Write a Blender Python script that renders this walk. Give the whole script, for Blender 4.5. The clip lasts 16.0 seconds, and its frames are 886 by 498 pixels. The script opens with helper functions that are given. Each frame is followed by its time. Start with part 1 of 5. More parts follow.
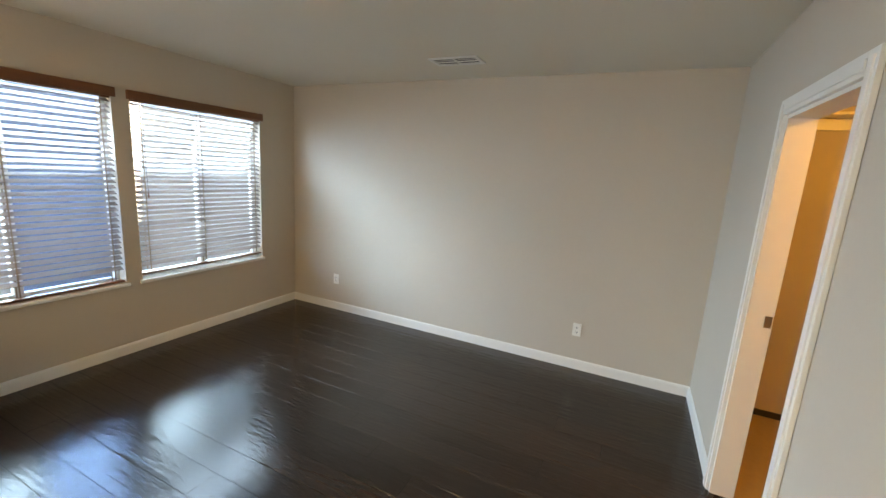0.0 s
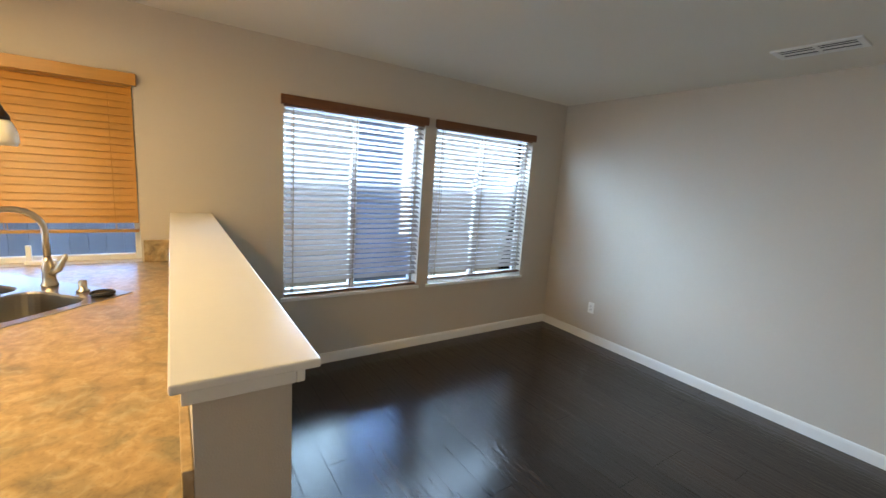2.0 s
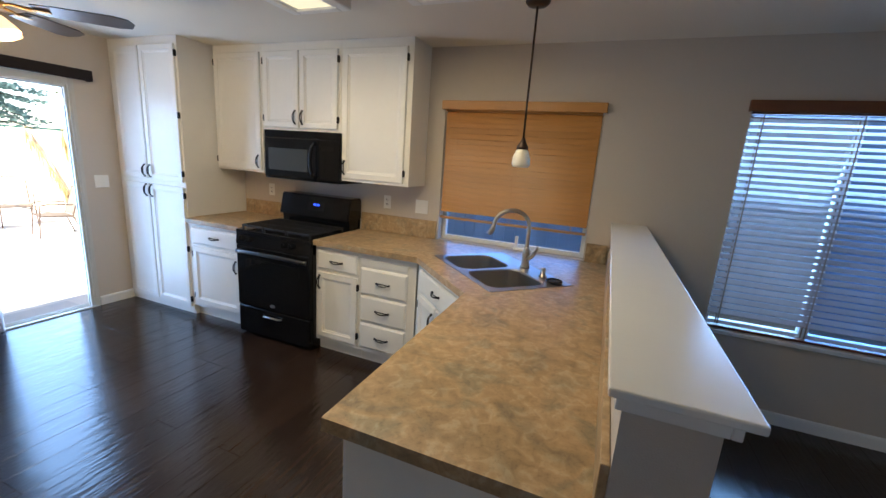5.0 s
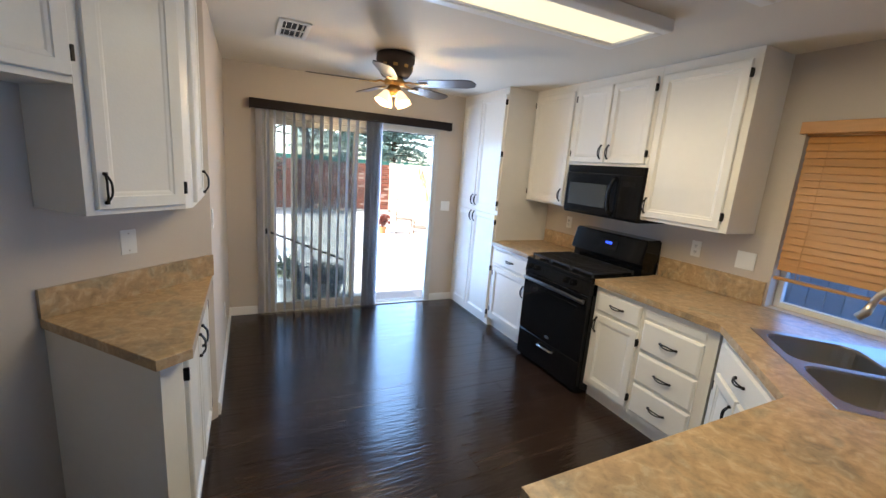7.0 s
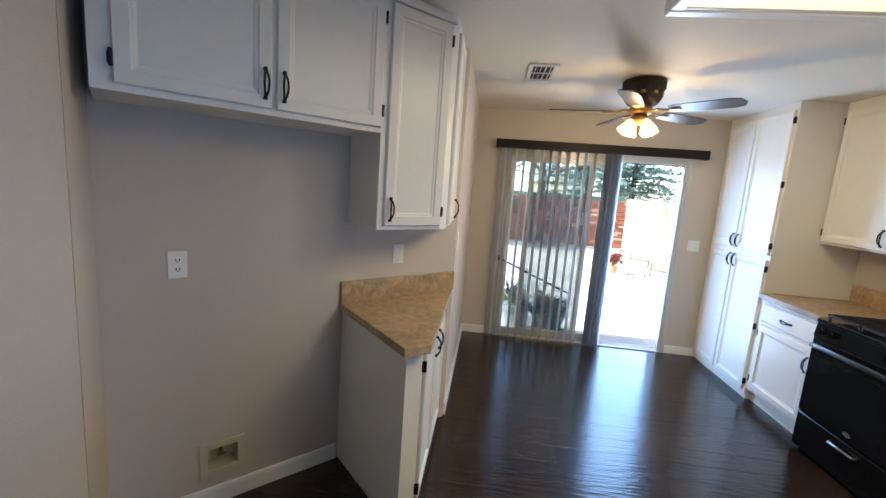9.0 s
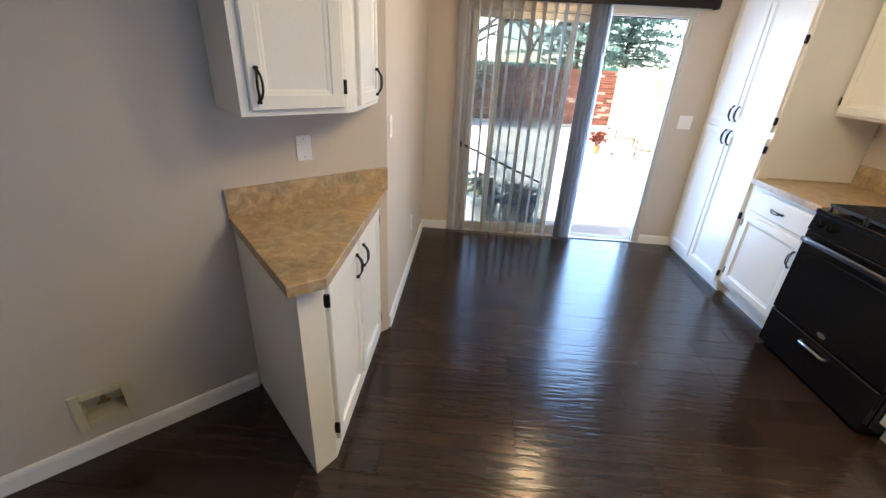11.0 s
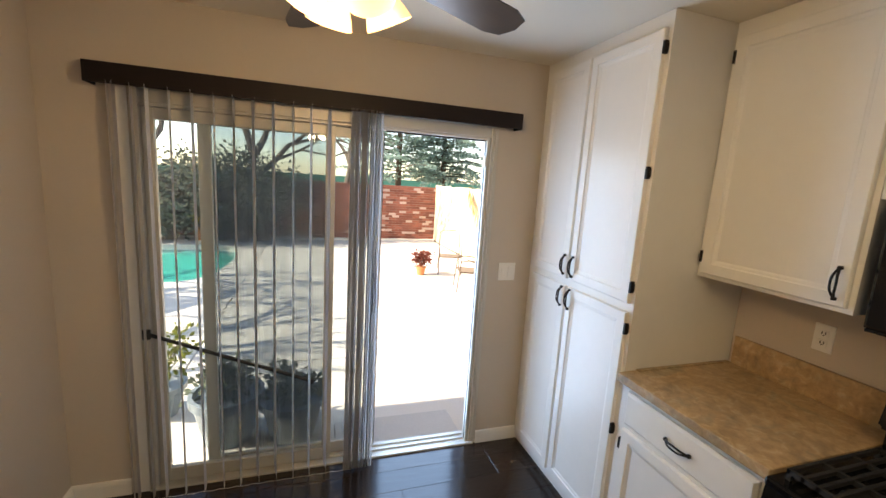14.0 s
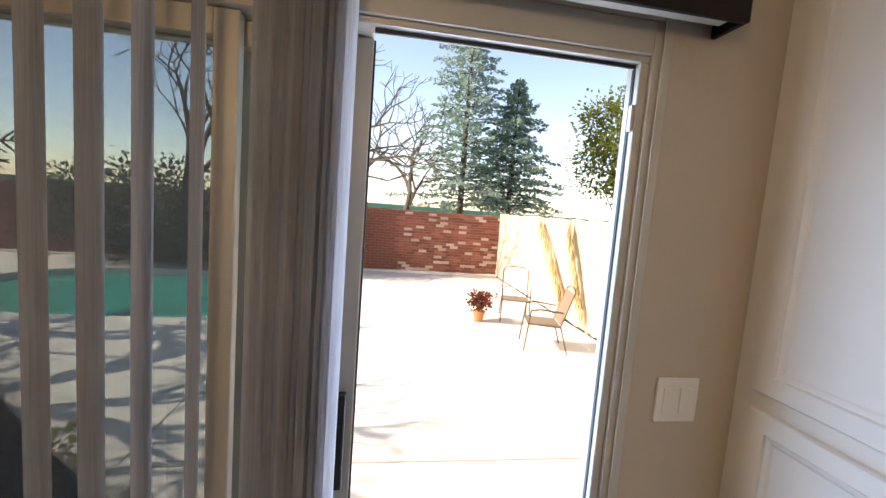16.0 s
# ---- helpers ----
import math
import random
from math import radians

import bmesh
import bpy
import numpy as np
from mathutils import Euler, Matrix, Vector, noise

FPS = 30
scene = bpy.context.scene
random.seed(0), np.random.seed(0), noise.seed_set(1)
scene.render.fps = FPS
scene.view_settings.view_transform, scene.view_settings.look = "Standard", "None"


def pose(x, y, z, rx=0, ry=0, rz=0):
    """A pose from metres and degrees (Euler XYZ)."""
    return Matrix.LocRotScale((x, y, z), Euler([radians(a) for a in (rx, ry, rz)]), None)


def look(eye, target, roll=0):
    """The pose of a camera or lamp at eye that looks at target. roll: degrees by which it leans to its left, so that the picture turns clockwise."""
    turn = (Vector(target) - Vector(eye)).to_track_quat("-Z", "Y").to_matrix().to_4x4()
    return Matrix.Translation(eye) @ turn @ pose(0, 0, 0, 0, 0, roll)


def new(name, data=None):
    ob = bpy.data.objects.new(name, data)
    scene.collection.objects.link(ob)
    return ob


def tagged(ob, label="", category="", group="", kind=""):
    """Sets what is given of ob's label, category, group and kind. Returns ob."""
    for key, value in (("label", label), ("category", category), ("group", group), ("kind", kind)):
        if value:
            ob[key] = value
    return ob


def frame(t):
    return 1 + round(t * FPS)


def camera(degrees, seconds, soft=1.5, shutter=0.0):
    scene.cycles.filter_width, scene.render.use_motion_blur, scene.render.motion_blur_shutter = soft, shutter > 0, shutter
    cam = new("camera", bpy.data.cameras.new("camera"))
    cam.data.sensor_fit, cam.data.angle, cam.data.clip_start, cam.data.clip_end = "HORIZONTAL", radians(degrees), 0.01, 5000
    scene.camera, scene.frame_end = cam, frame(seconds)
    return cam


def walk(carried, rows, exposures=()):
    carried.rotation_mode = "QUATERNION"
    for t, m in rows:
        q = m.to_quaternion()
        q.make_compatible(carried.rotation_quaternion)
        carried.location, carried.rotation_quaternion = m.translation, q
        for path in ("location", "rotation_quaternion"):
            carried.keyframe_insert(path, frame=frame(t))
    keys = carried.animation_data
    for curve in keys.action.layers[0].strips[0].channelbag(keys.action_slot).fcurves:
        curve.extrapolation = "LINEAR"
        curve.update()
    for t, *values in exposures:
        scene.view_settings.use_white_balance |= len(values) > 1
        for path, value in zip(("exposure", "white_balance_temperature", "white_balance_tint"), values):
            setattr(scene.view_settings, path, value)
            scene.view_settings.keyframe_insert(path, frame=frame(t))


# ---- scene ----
# ---- light levels ----
SKY, SUN, WIN, KWIN, DOORLIGHT, CLOSET, FANBULB, TUBEW = 0.15, 4.5, 16.5, 0.6, 7.2, 2.4, 1.55, 3.3
EXPOSURES = [(0.0, 3.38, 11500, 14), (1.5, 3.3, 10300, 14), (2.5, 2.88, 8200, 12), (3.2, 2.42, 6600, 12), (5.5, 2.05, 6000, 13), (7.0, 2.2, 6050, 13), (9.0, 2.34, 6050, 12), (11.5, 2.58, 6400, 14), (12.5, 2.4, 6200, 12), (13.5, 2.0, 6600, 14), (14.5, 1.52, 8200, 18), (15.5, 1.2, 8000, 19), (16.0, 1.3, 7800, 20)]
TILT, FAN_TURN = 26, -8
cam = camera(95.2, 16.0)
PATH = [
    (0, (0.814, 0.956, 1.625), (-0.02, 2.735, 1.251), 3.6),
    (0.5, (0.665, 0.899, 1.625), (-0.205, 2.66, 1.248), 3.6),
    (1, (0.51, 0.867, 1.617), (-0.518, 2.543, 1.247), 3.6),
    (1.5, (0.386, 0.853, 1.634), (-0.936, 2.31, 1.274), 3.8),
    (2, (0.348, 0.852, 1.585), (-1.282, 1.957, 1.241), 4.1),
    (2.5, (0.391, 0.832, 1.573), (-1.411, 1.622, 1.22), 4.0),
    (3, (0.45, 0.822, 1.564), (-1.454, 1.309, 1.19), 4.0),
    (3.2, (0.469, 0.827, 1.568), (-1.459, 1.186, 1.178), 4.0),
    (5.3, (0.331, 0.76, 1.616), (-1.406, -0.138, 1.195), 4.2),
    (5.5, (0.312, 0.737, 1.603), (-1.358, -0.286, 1.197), 4.4),
    (6, (0.269, 0.719, 1.61), (-1.177, -0.604, 1.211), 4.5),
    (6.5, (0.194, 0.741, 1.604), (-0.987, -0.825, 1.212), 4.4),
    (7, (0.159, 0.811, 1.646), (-0.701, -0.951, 1.248), 4.4),
    (7.5, (0.134, 0.849, 1.649), (-0.37, -1.05, 1.277), 4.2),
    (8, (0.106, 0.877, 1.675), (-0.073, -1.087, 1.34), 4.0),
    (8.5, (0.141, 0.872, 1.661), (0.173, -1.105, 1.363), 4.1),
    (9, (0.164, 0.839, 1.601), (0.371, -1.127, 1.298), 4.2),
    (9.2, (0.166, 0.812, 1.575), (0.432, -1.142, 1.244), 4.1),
    (11.3, (-0.129, 0.186, 1.578), (-0.128, -1.613, 0.703), 3.1),
    (11.5, (-0.17, 0.1, 1.586), (-0.265, -1.695, 0.709), 3.2),
    (12, (-0.284, -0.144, 1.626), (-0.571, -1.928, 0.77), 3.6),
    (12.5, (-0.428, -0.391, 1.63), (-0.892, -2.185, 0.876), 3.8),
    (13, (-0.6, -0.662, 1.693), (-1.168, -2.483, 1.09), 3.5),
    (13.5, (-0.701, -0.979, 1.705), (-1.304, -2.831, 1.249), 3.6),
    (14, (-0.788, -1.314, 1.718), (-1.404, -3.19, 1.395), 3.6),
    (14.5, (-0.913, -1.641, 1.724), (-1.514, -3.534, 1.49), 4.2),
    (15, (-1.002, -1.97, 1.694), (-1.511, -3.896, 1.509), 4.2),
    (15.5, (-1.077, -2.337, 1.673), (-1.471, -4.289, 1.493), 4.3),
    (16, (-1.212, -2.716, 1.614), (-1.522, -4.683, 1.422), 4.4),
]
walk(cam, [(t, look(eye, target, roll)) for t, eye, target, roll in PATH], EXPOSURES)

# ---- world, sun and large lights ----
SUN_WAY = Vector((0.80, 0.05, 0.58)).normalized()
world = bpy.data.worlds.new("sky")
scene.world = world
world.use_nodes = True
wn = world.node_tree
sky = wn.nodes.new("ShaderNodeTexSky")
sky.sky_type = "NISHITA"
sky.sun_disc = False
sky.sun_elevation = math.asin(SUN_WAY.z)
sky.dust_density, sky.ozone_density = 0.35, 2.0
sky.sun_rotation = math.atan2(SUN_WAY.x, SUN_WAY.y)
wn.links.new(sky.outputs[0], wn.nodes["Background"].inputs[0])
wn.nodes["Background"].inputs[1].default_value = SKY
sun = new("sun", bpy.data.lights.new("sun", "SUN"))
sun.data.energy, sun.data.angle, sun.data.color = SUN, radians(0.6), (1.0, 0.95, 0.86)
sun.matrix_basis = look((0, 0, 20), Vector((0, 0, 20)) - SUN_WAY)


def area_lamp(name, eye, target, w, h, energy, colour):
    data = bpy.data.lights.new(name, "AREA")
    data.shape, data.size, data.size_y, data.energy, data.color = "RECTANGLE", w, h, energy, colour
    ob = new(name, data)
    ob.matrix_basis = look(eye, target)
    return ob


def point_lamp(name, at, energy, colour, radius=0.04):
    data = bpy.data.lights.new(name, "POINT")
    data.energy, data.color, data.shadow_soft_size = energy, colour, radius
    ob = new(name, data)
    ob.location = at
    return ob


# sky light entering by the living room windows, the kitchen window and the patio door
area_lamp("window_light_3", (-2.91, 0.085, 1.05), (0, 0.085, 0.9), 1.1, 0.12, KWIN, (0.26, 0.50, 1.0))
area_lamp("window_light_1", (-2.96, 2.1, 1.34), (0, 2.1, 0.7), 1.1, 1.36, WIN, (0.27, 0.54, 1.0))
area_lamp("window_light_2", (-2.96, 3.41, 1.34), (0, 3.41, 0.7), 1.1, 1.36, WIN, (0.27, 0.54, 1.0))
area_lamp("patio_door_light", (-1.49, -3.74, 1.0), (-1.49, 0, 0.9), 0.52, 1.9, DOORLIGHT, (0.34, 0.60, 1.0))
for y in (-0.92, -0.12):
    area_lamp("fluorescent_tubes", (-1.14, y, 2.394), (-1.14, y, 0), 1.12, 0.27, TUBEW, (1.0, 0.84, 0.52))
point_lamp("closet_bulb", (2.2, 2.9, 2.25), CLOSET, (1.0, 0.58, 0.14), 0.06)
for k in range(3):
    a = radians(30 + 120 * k)
    point_lamp("fan_bulb", (-0.86 + 0.10 * math.cos(a), -2.34 + 0.10 * math.sin(a), 2.03), FANBULB, (1.0, 0.77, 0.45), 0.03)


# ---- materials ----
def material(name, colour, rough=0.5, metal=0.0, grain=0.0, grain_scale=40.0, stain=0.0, stain_scale=2.0,
             bump=0.0, bump_scale=200.0, spec=0.5, per_object=0.0, stretch=(1, 1, 1), coat=0.0):
    """A painted or solid surface with variation at two scales and fine relief."""
    m = bpy.data.materials.new(name)
    m.use_nodes = True
    t = m.node_tree
    b = t.nodes["Principled BSDF"]
    b.inputs["Roughness"].default_value = rough
    b.inputs["Metallic"].default_value = metal
    b.inputs["Specular IOR Level"].default_value = spec
    b.inputs["Coat Weight"].default_value = coat
    co = t.nodes.new("ShaderNodeTexCoord")
    mp = t.nodes.new("ShaderNodeMapping")
    mp.inputs["Scale"].default_value = stretch
    t.links.new(co.outputs["Object"], mp.inputs["Vector"])
    last = None
    hue = t.nodes.new("ShaderNodeHueSaturation")
    hue.inputs["Color"].default_value = (*colour, 1)
    value = t.nodes.new("ShaderNodeMath")
    value.operation = "ADD"
    value.inputs[0].default_value = 1.0
    value.inputs[1].default_value = 0.0
    for scale, amount in ((grain_scale, grain), (stain_scale, stain)):
        if amount:
            n = t.nodes.new("ShaderNodeTexNoise")
            n.inputs["Scale"].default_value = scale
            n.inputs["Detail"].default_value = 5
            t.links.new(mp.outputs[0], n.inputs["Vector"])
            mm = t.nodes.new("ShaderNodeMath")
            mm.operation = "MULTIPLY_ADD"
            t.links.new(n.outputs[0], mm.inputs[0])
            mm.inputs[1].default_value = 2 * amount
            mm.inputs[2].default_value = 1 - amount if last is None else -amount
            if last is not None:
                ad = t.nodes.new("ShaderNodeMath")
                t.links.new(last, ad.inputs[0])
                t.links.new(mm.outputs[0], ad.inputs[1])
                last = ad.outputs[0]
            else:
                last = mm.outputs[0]
    if per_object:
        oi = t.nodes.new("ShaderNodeObjectInfo")
        mm = t.nodes.new("ShaderNodeMath")
        mm.operation = "MULTIPLY_ADD"
        t.links.new(oi.outputs["Random"], mm.inputs[0])
        mm.inputs[1].default_value = 2 * per_object
        mm.inputs[2].default_value = -per_object if last is not None else 1 - per_object
        if last is not None:
            ad = t.nodes.new("ShaderNodeMath")
            t.links.new(last, ad.inputs[0])
            t.links.new(mm.outputs[0], ad.inputs[1])
            last = ad.outputs[0]
        else:
            last = mm.outputs[0]
    if last is not None:
        t.links.new(last, hue.inputs["Value"])
    t.links.new(hue.outputs[0], b.inputs["Base Color"])
    if bump:
        n = t.nodes.new("ShaderNodeTexNoise")
        n.inputs["Scale"].default_value = bump_scale
        n.inputs["Detail"].default_value = 3
        t.links.new(mp.outputs[0], n.inputs["Vector"])
        bp = t.nodes.new("ShaderNodeBump")
        bp.inputs["Strength"].default_value = bump
        bp.inputs["Distance"].default_value = 0.004
        t.links.new(n.outputs[0], bp.inputs["Height"])
        t.links.new(bp.outputs[0], b.inputs["Normal"])
    return m


def ramp_node(t, stops):
    r = t.nodes.new("ShaderNodeValToRGB")
    e = r.color_ramp.elements
    while len(e) < len(stops):
        e.new(0.5)
    for k, (p, c) in enumerate(stops):
        e[k].position, e[k].color = p, (*c, 1)
    return r


def laminate_material():
    """Beige granite-patterned laminate: cloudy patches, veins and fine speckles."""
    m = bpy.data.materials.new("granite_laminate")
    m.use_nodes = True
    t = m.node_tree
    b = t.nodes["Principled BSDF"]
    b.inputs["Roughness"].default_value = 0.32
    co = t.nodes.new("ShaderNodeTexCoord")
    n1 = t.nodes.new("ShaderNodeTexNoise")
    n1.inputs["Scale"].default_value, n1.inputs["Detail"].default_value, n1.inputs["Distortion"].default_value = 5.5, 6, 1.0
    n2 = t.nodes.new("ShaderNodeTexNoise")
    n2.inputs["Scale"].default_value, n2.inputs["Detail"].default_value, n2.inputs["Distortion"].default_value = 21.0, 6, 1.1
    n3 = t.nodes.new("ShaderNodeTexNoise")
    n3.inputs["Scale"].default_value, n3.inputs["Detail"].default_value = 110.0, 4
    for n in (n1, n2, n3):
        t.links.new(co.outputs["Object"], n.inputs["Vector"])
    r1 = ramp_node(t, [(0.33, (0.245, 0.19, 0.12)), (0.44, (0.370, 0.245, 0.125)), (0.54, (0.470, 0.312, 0.165)), (0.66, (0.270, 0.225, 0.145))])
    r2 = ramp_node(t, [(0.33, (0.17, 0.115, 0.07)), (0.42, (0.330, 0.225, 0.120)), (0.55, (0.490, 0.345, 0.190)), (0.66, (0.660, 0.550, 0.380))])
    r3 = ramp_node(t, [(0.34, (0.45, 0.40, 0.34)), (0.46, (1, 1, 1))])
    t.links.new(n1.outputs[0], r1.inputs[0])
    t.links.new(n2.outputs[0], r2.inputs[0])
    t.links.new(n3.outputs[0], r3.inputs[0])
    mx = t.nodes.new("ShaderNodeMix")
    mx.data_type = "RGBA"
    mx.inputs["Factor"].default_value = 0.34
    t.links.new(r1.outputs[0], mx.inputs["A"])
    t.links.new(r2.outputs[0], mx.inputs["B"])
    m2 = t.nodes.new("ShaderNodeMix")
    m2.data_type, m2.blend_type = "RGBA", "MULTIPLY"
    m2.inputs["Factor"].default_value = 0.25
    t.links.new(mx.outputs["Result"], m2.inputs["A"])
    t.links.new(r3.outputs[0], m2.inputs["B"])
    t.links.new(m2.outputs["Result"], b.inputs["Base Color"])
    bp = t.nodes.new("ShaderNodeBump")
    bp.inputs["Strength"].default_value, bp.inputs["Distance"].default_value = 0.06, 0.002
    t.links.new(n3.outputs[0], bp.inputs["Height"])
    t.links.new(bp.outputs[0], b.inputs["Normal"])
    return m


def plank_material():
    """Espresso hand-scraped plank: streaky grain along x, ripples across, a satin finish."""
    m = bpy.data.materials.new("espresso_plank")
    m.use_nodes = True
    t = m.node_tree
    b = t.nodes["Principled BSDF"]
    b.inputs["Specular IOR Level"].default_value = 0.5
    co = t.nodes.new("ShaderNodeTexCoord")
    oi = t.nodes.new("ShaderNodeObjectInfo")
    geo = t.nodes.new("ShaderNodeNewGeometry")
    off = t.nodes.new("ShaderNodeVectorMath")
    off.operation = "MULTIPLY_ADD"
    t.links.new(oi.outputs["Random"], off.inputs[0])
    off.inputs[1].default_value = (37.0, 11.0, 5.0)
    t.links.new(geo.outputs["Position"], off.inputs[2])
    mp = t.nodes.new("ShaderNodeMapping")
    mp.inputs["Scale"].default_value = PLANK_GRAIN
    t.links.new(off.outputs[0], mp.inputs["Vector"])
    g = t.nodes.new("ShaderNodeTexNoise")
    g.inputs["Scale"].default_value, g.inputs["Detail"].default_value, g.inputs["Distortion"].default_value = 3.0, 7, 0.6
    t.links.new(mp.outputs[0], g.inputs["Vector"])
    r = ramp_node(t, [(0.25, (0.0155, 0.0088, 0.0062)), (0.5, (0.0235, 0.0133, 0.0092)), (0.75, (0.035, 0.0205, 0.014))])
    t.links.new(g.outputs[0], r.inputs[0])
    hs = t.nodes.new("ShaderNodeHueSaturation")
    vm = t.nodes.new("ShaderNodeMath")
    vm.operation = "MULTIPLY_ADD"
    t.links.new(oi.outputs["Random"], vm.inputs[0])
    vm.inputs[1].default_value, vm.inputs[2].default_value = 0.6, 0.7
    t.links.new(vm.outputs[0], hs.inputs["Value"])
    t.links.new(r.outputs[0], hs.inputs["Color"])
    t.links.new(hs.outputs[0], b.inputs["Base Color"])
    rr = t.nodes.new("ShaderNodeMapRange")
    rr.inputs["To Min"].default_value, rr.inputs["To Max"].default_value = 0.15, 0.23
    t.links.new(g.outputs[0], rr.inputs["Value"])
    t.links.new(rr.outputs[0], b.inputs["Roughness"])
    mp2 = t.nodes.new("ShaderNodeMapping")
    mp2.inputs["Scale"].default_value = PLANK_RIPPLE
    t.links.new(off.outputs[0], mp2.inputs["Vector"])
    w = t.nodes.new("ShaderNodeTexNoise")
    w.inputs["Scale"].default_value, w.inputs["Detail"].default_value, w.inputs["Distortion"].default_value = 4.0, 2, 0.4
    t.links.new(mp2.outputs[0], w.inputs["Vector"])
    bp = t.nodes.new("ShaderNodeBump")
    bp.inputs["Strength"].default_value, bp.inputs["Distance"].default_value = 0.36, 0.006
    t.links.new(w.outputs[0], bp.inputs["Height"])
    bq = t.nodes.new("ShaderNodeBump")
    bq.inputs["Strength"].default_value, bq.inputs["Distance"].default_value = 0.04, 0.001
    t.links.new(g.outputs[0], bq.inputs["Height"])
    t.links.new(bp.outputs[0], bq.inputs["Normal"])
    t.links.new(bq.outputs[0], b.inputs["Normal"])
    return m


def glass_material(name, tint, gloss=1.0, dust=0.0):
    """Thin clear sheet with a mirror sheen; dust is the share of a pale film on it."""
    m = bpy.data.materials.new(name)
    m.use_nodes = True
    t = m.node_tree
    out = t.nodes["Material Output"]
    tr = t.nodes.new("ShaderNodeBsdfTransparent")
    tr.inputs[0].default_value = (*tint, 1)
    gl = t.nodes.new("ShaderNodeBsdfGlossy")
    gl.inputs["Roughness"].default_value = 0.02
    fr = t.nodes.new("ShaderNodeFresnel")
    fr.inputs["IOR"].default_value = 1.45
    mu = t.nodes.new("ShaderNodeMath")
    mu.operation = "MULTIPLY"
    mu.inputs[1].default_value = gloss
    t.links.new(fr.outputs[0], mu.inputs[0])
    mx = t.nodes.new("ShaderNodeMixShader")
    t.links.new(mu.outputs[0], mx.inputs[0])
    t.links.new(tr.outputs[0], mx.inputs[1])
    t.links.new(gl.outputs[0], mx.inputs[2])
    last = mx
    if dust:
        film = t.nodes.new("ShaderNodeBsdfTranslucent")
        film.inputs[0].default_value = (0.8, 0.8, 0.78, 1)
        n = t.nodes.new("ShaderNodeTexNoise")
        n.inputs["Scale"].default_value, n.inputs["Detail"].default_value = 3.0, 6
        amount = t.nodes.new("ShaderNodeMath")
        amount.operation = "MULTIPLY"
        amount.inputs[1].default_value = 2 * dust
        t.links.new(n.outputs[0], amount.inputs[0])
        last = t.nodes.new("ShaderNodeMixShader")
        t.links.new(amount.outputs[0], last.inputs[0])
        t.links.new(mx.outputs[0], last.inputs[1])
        t.links.new(film.outputs[0], last.inputs[2])
    t.links.new(last.outputs[0], out.inputs[0])
    return m


def emitter(name, colour, strength):
    m = bpy.data.materials.new(name)
    m.use_nodes = True
    b = m.node_tree.nodes["Principled BSDF"]
    b.inputs["Base Color"].default_value = (*colour, 1)
    b.inputs["Emission Color"].default_value = (*colour, 1)
    b.inputs["Emission Strength"].default_value = strength
    return m


def sheer_material(name, colour, through_amount):
    """Thin vinyl or leaf: part of the light goes through."""
    m = bpy.data.materials.new(name)
    m.use_nodes = True
    t = m.node_tree
    out = t.nodes["Material Output"]
    d = t.nodes.new("ShaderNodeBsdfDiffuse")
    tl = t.nodes.new("ShaderNodeBsdfTranslucent")
    n = t.nodes.new("ShaderNodeTexNoise")
    n.inputs["Scale"].default_value = 9.0
    hs = t.nodes.new("ShaderNodeHueSaturation")
    hs.inputs["Color"].default_value = (*colour, 1)
    mm = t.nodes.new("ShaderNodeMath")
    mm.operation = "MULTIPLY_ADD"
    t.links.new(n.outputs[0], mm.inputs[0])
    mm.inputs[1].default_value, mm.inputs[2].default_value = 0.5, 0.75
    t.links.new(mm.outputs[0], hs.inputs["Value"])
    for s in (d, tl):
        t.links.new(hs.outputs[0], s.inputs[0])
    mx = t.nodes.new("ShaderNodeMixShader")
    mx.inputs[0].default_value = through_amount
    t.links.new(d.outputs[0], mx.inputs[1])
    t.links.new(tl.outputs[0], mx.inputs[2])
    t.links.new(mx.outputs[0], out.inputs[0])
    return m


WALL = material("wall_paint", (0.562, 0.490, 0.412), 0.75, grain=0.02, grain_scale=60, stain=0.03, stain_scale=1.5, bump=0.25, bump_scale=260)
CEIL = material("ceiling_paint", (0.75, 0.69, 0.59), 0.8, grain=0.02, grain_scale=80, stain=0.02, stain_scale=1.2, bump=0.35, bump_scale=180)
TRIM = material("white_trim_paint", (0.80, 0.78, 0.74), 0.35, grain=0.02, grain_scale=20, stain=0.03, stain_scale=3, bump=0.05)
LEDGE = material("satin_white_ledge", (0.80, 0.77, 0.71), 0.24, grain=0.02, grain_scale=15, stain=0.03, stain_scale=2, bump=0.06, bump_scale=60)
CAB = material("white_cabinet_paint", (0.80, 0.77, 0.71), 0.33, grain=0.02, grain_scale=25, stain=0.035, stain_scale=4, bump=0.08, bump_scale=90)
IRON = material("black_iron", (0.02, 0.017, 0.015), 0.35, metal=0.7, grain=0.2, grain_scale=90)
LAMINATE = laminate_material()
PLANK_GRAIN, PLANK_RIPPLE = (1.2, 14.0, 8.0), (1.6, 11.0, 2.0)
PLANK = plank_material()
SUBFLOOR = material("dark_joint", (0.006, 0.004, 0.003), 0.7, grain=0.1)
VINYL = material("tan_closet_floor", (0.42, 0.30, 0.17), 0.5, grain=0.1, grain_scale=30, stain=0.08, stain_scale=4)
DARKBASE = material("dark_baseboard", (0.03, 0.02, 0.015), 0.5, grain=0.1)
BLACK = material("black_enamel", (0.006, 0.006, 0.0065), 0.12, grain=0.1, grain_scale=30, spec=0.34)
BLACKGLASS = material("black_oven_glass", (0.006, 0.007, 0.008), 0.05, grain=0.1, grain_scale=12, spec=0.5)
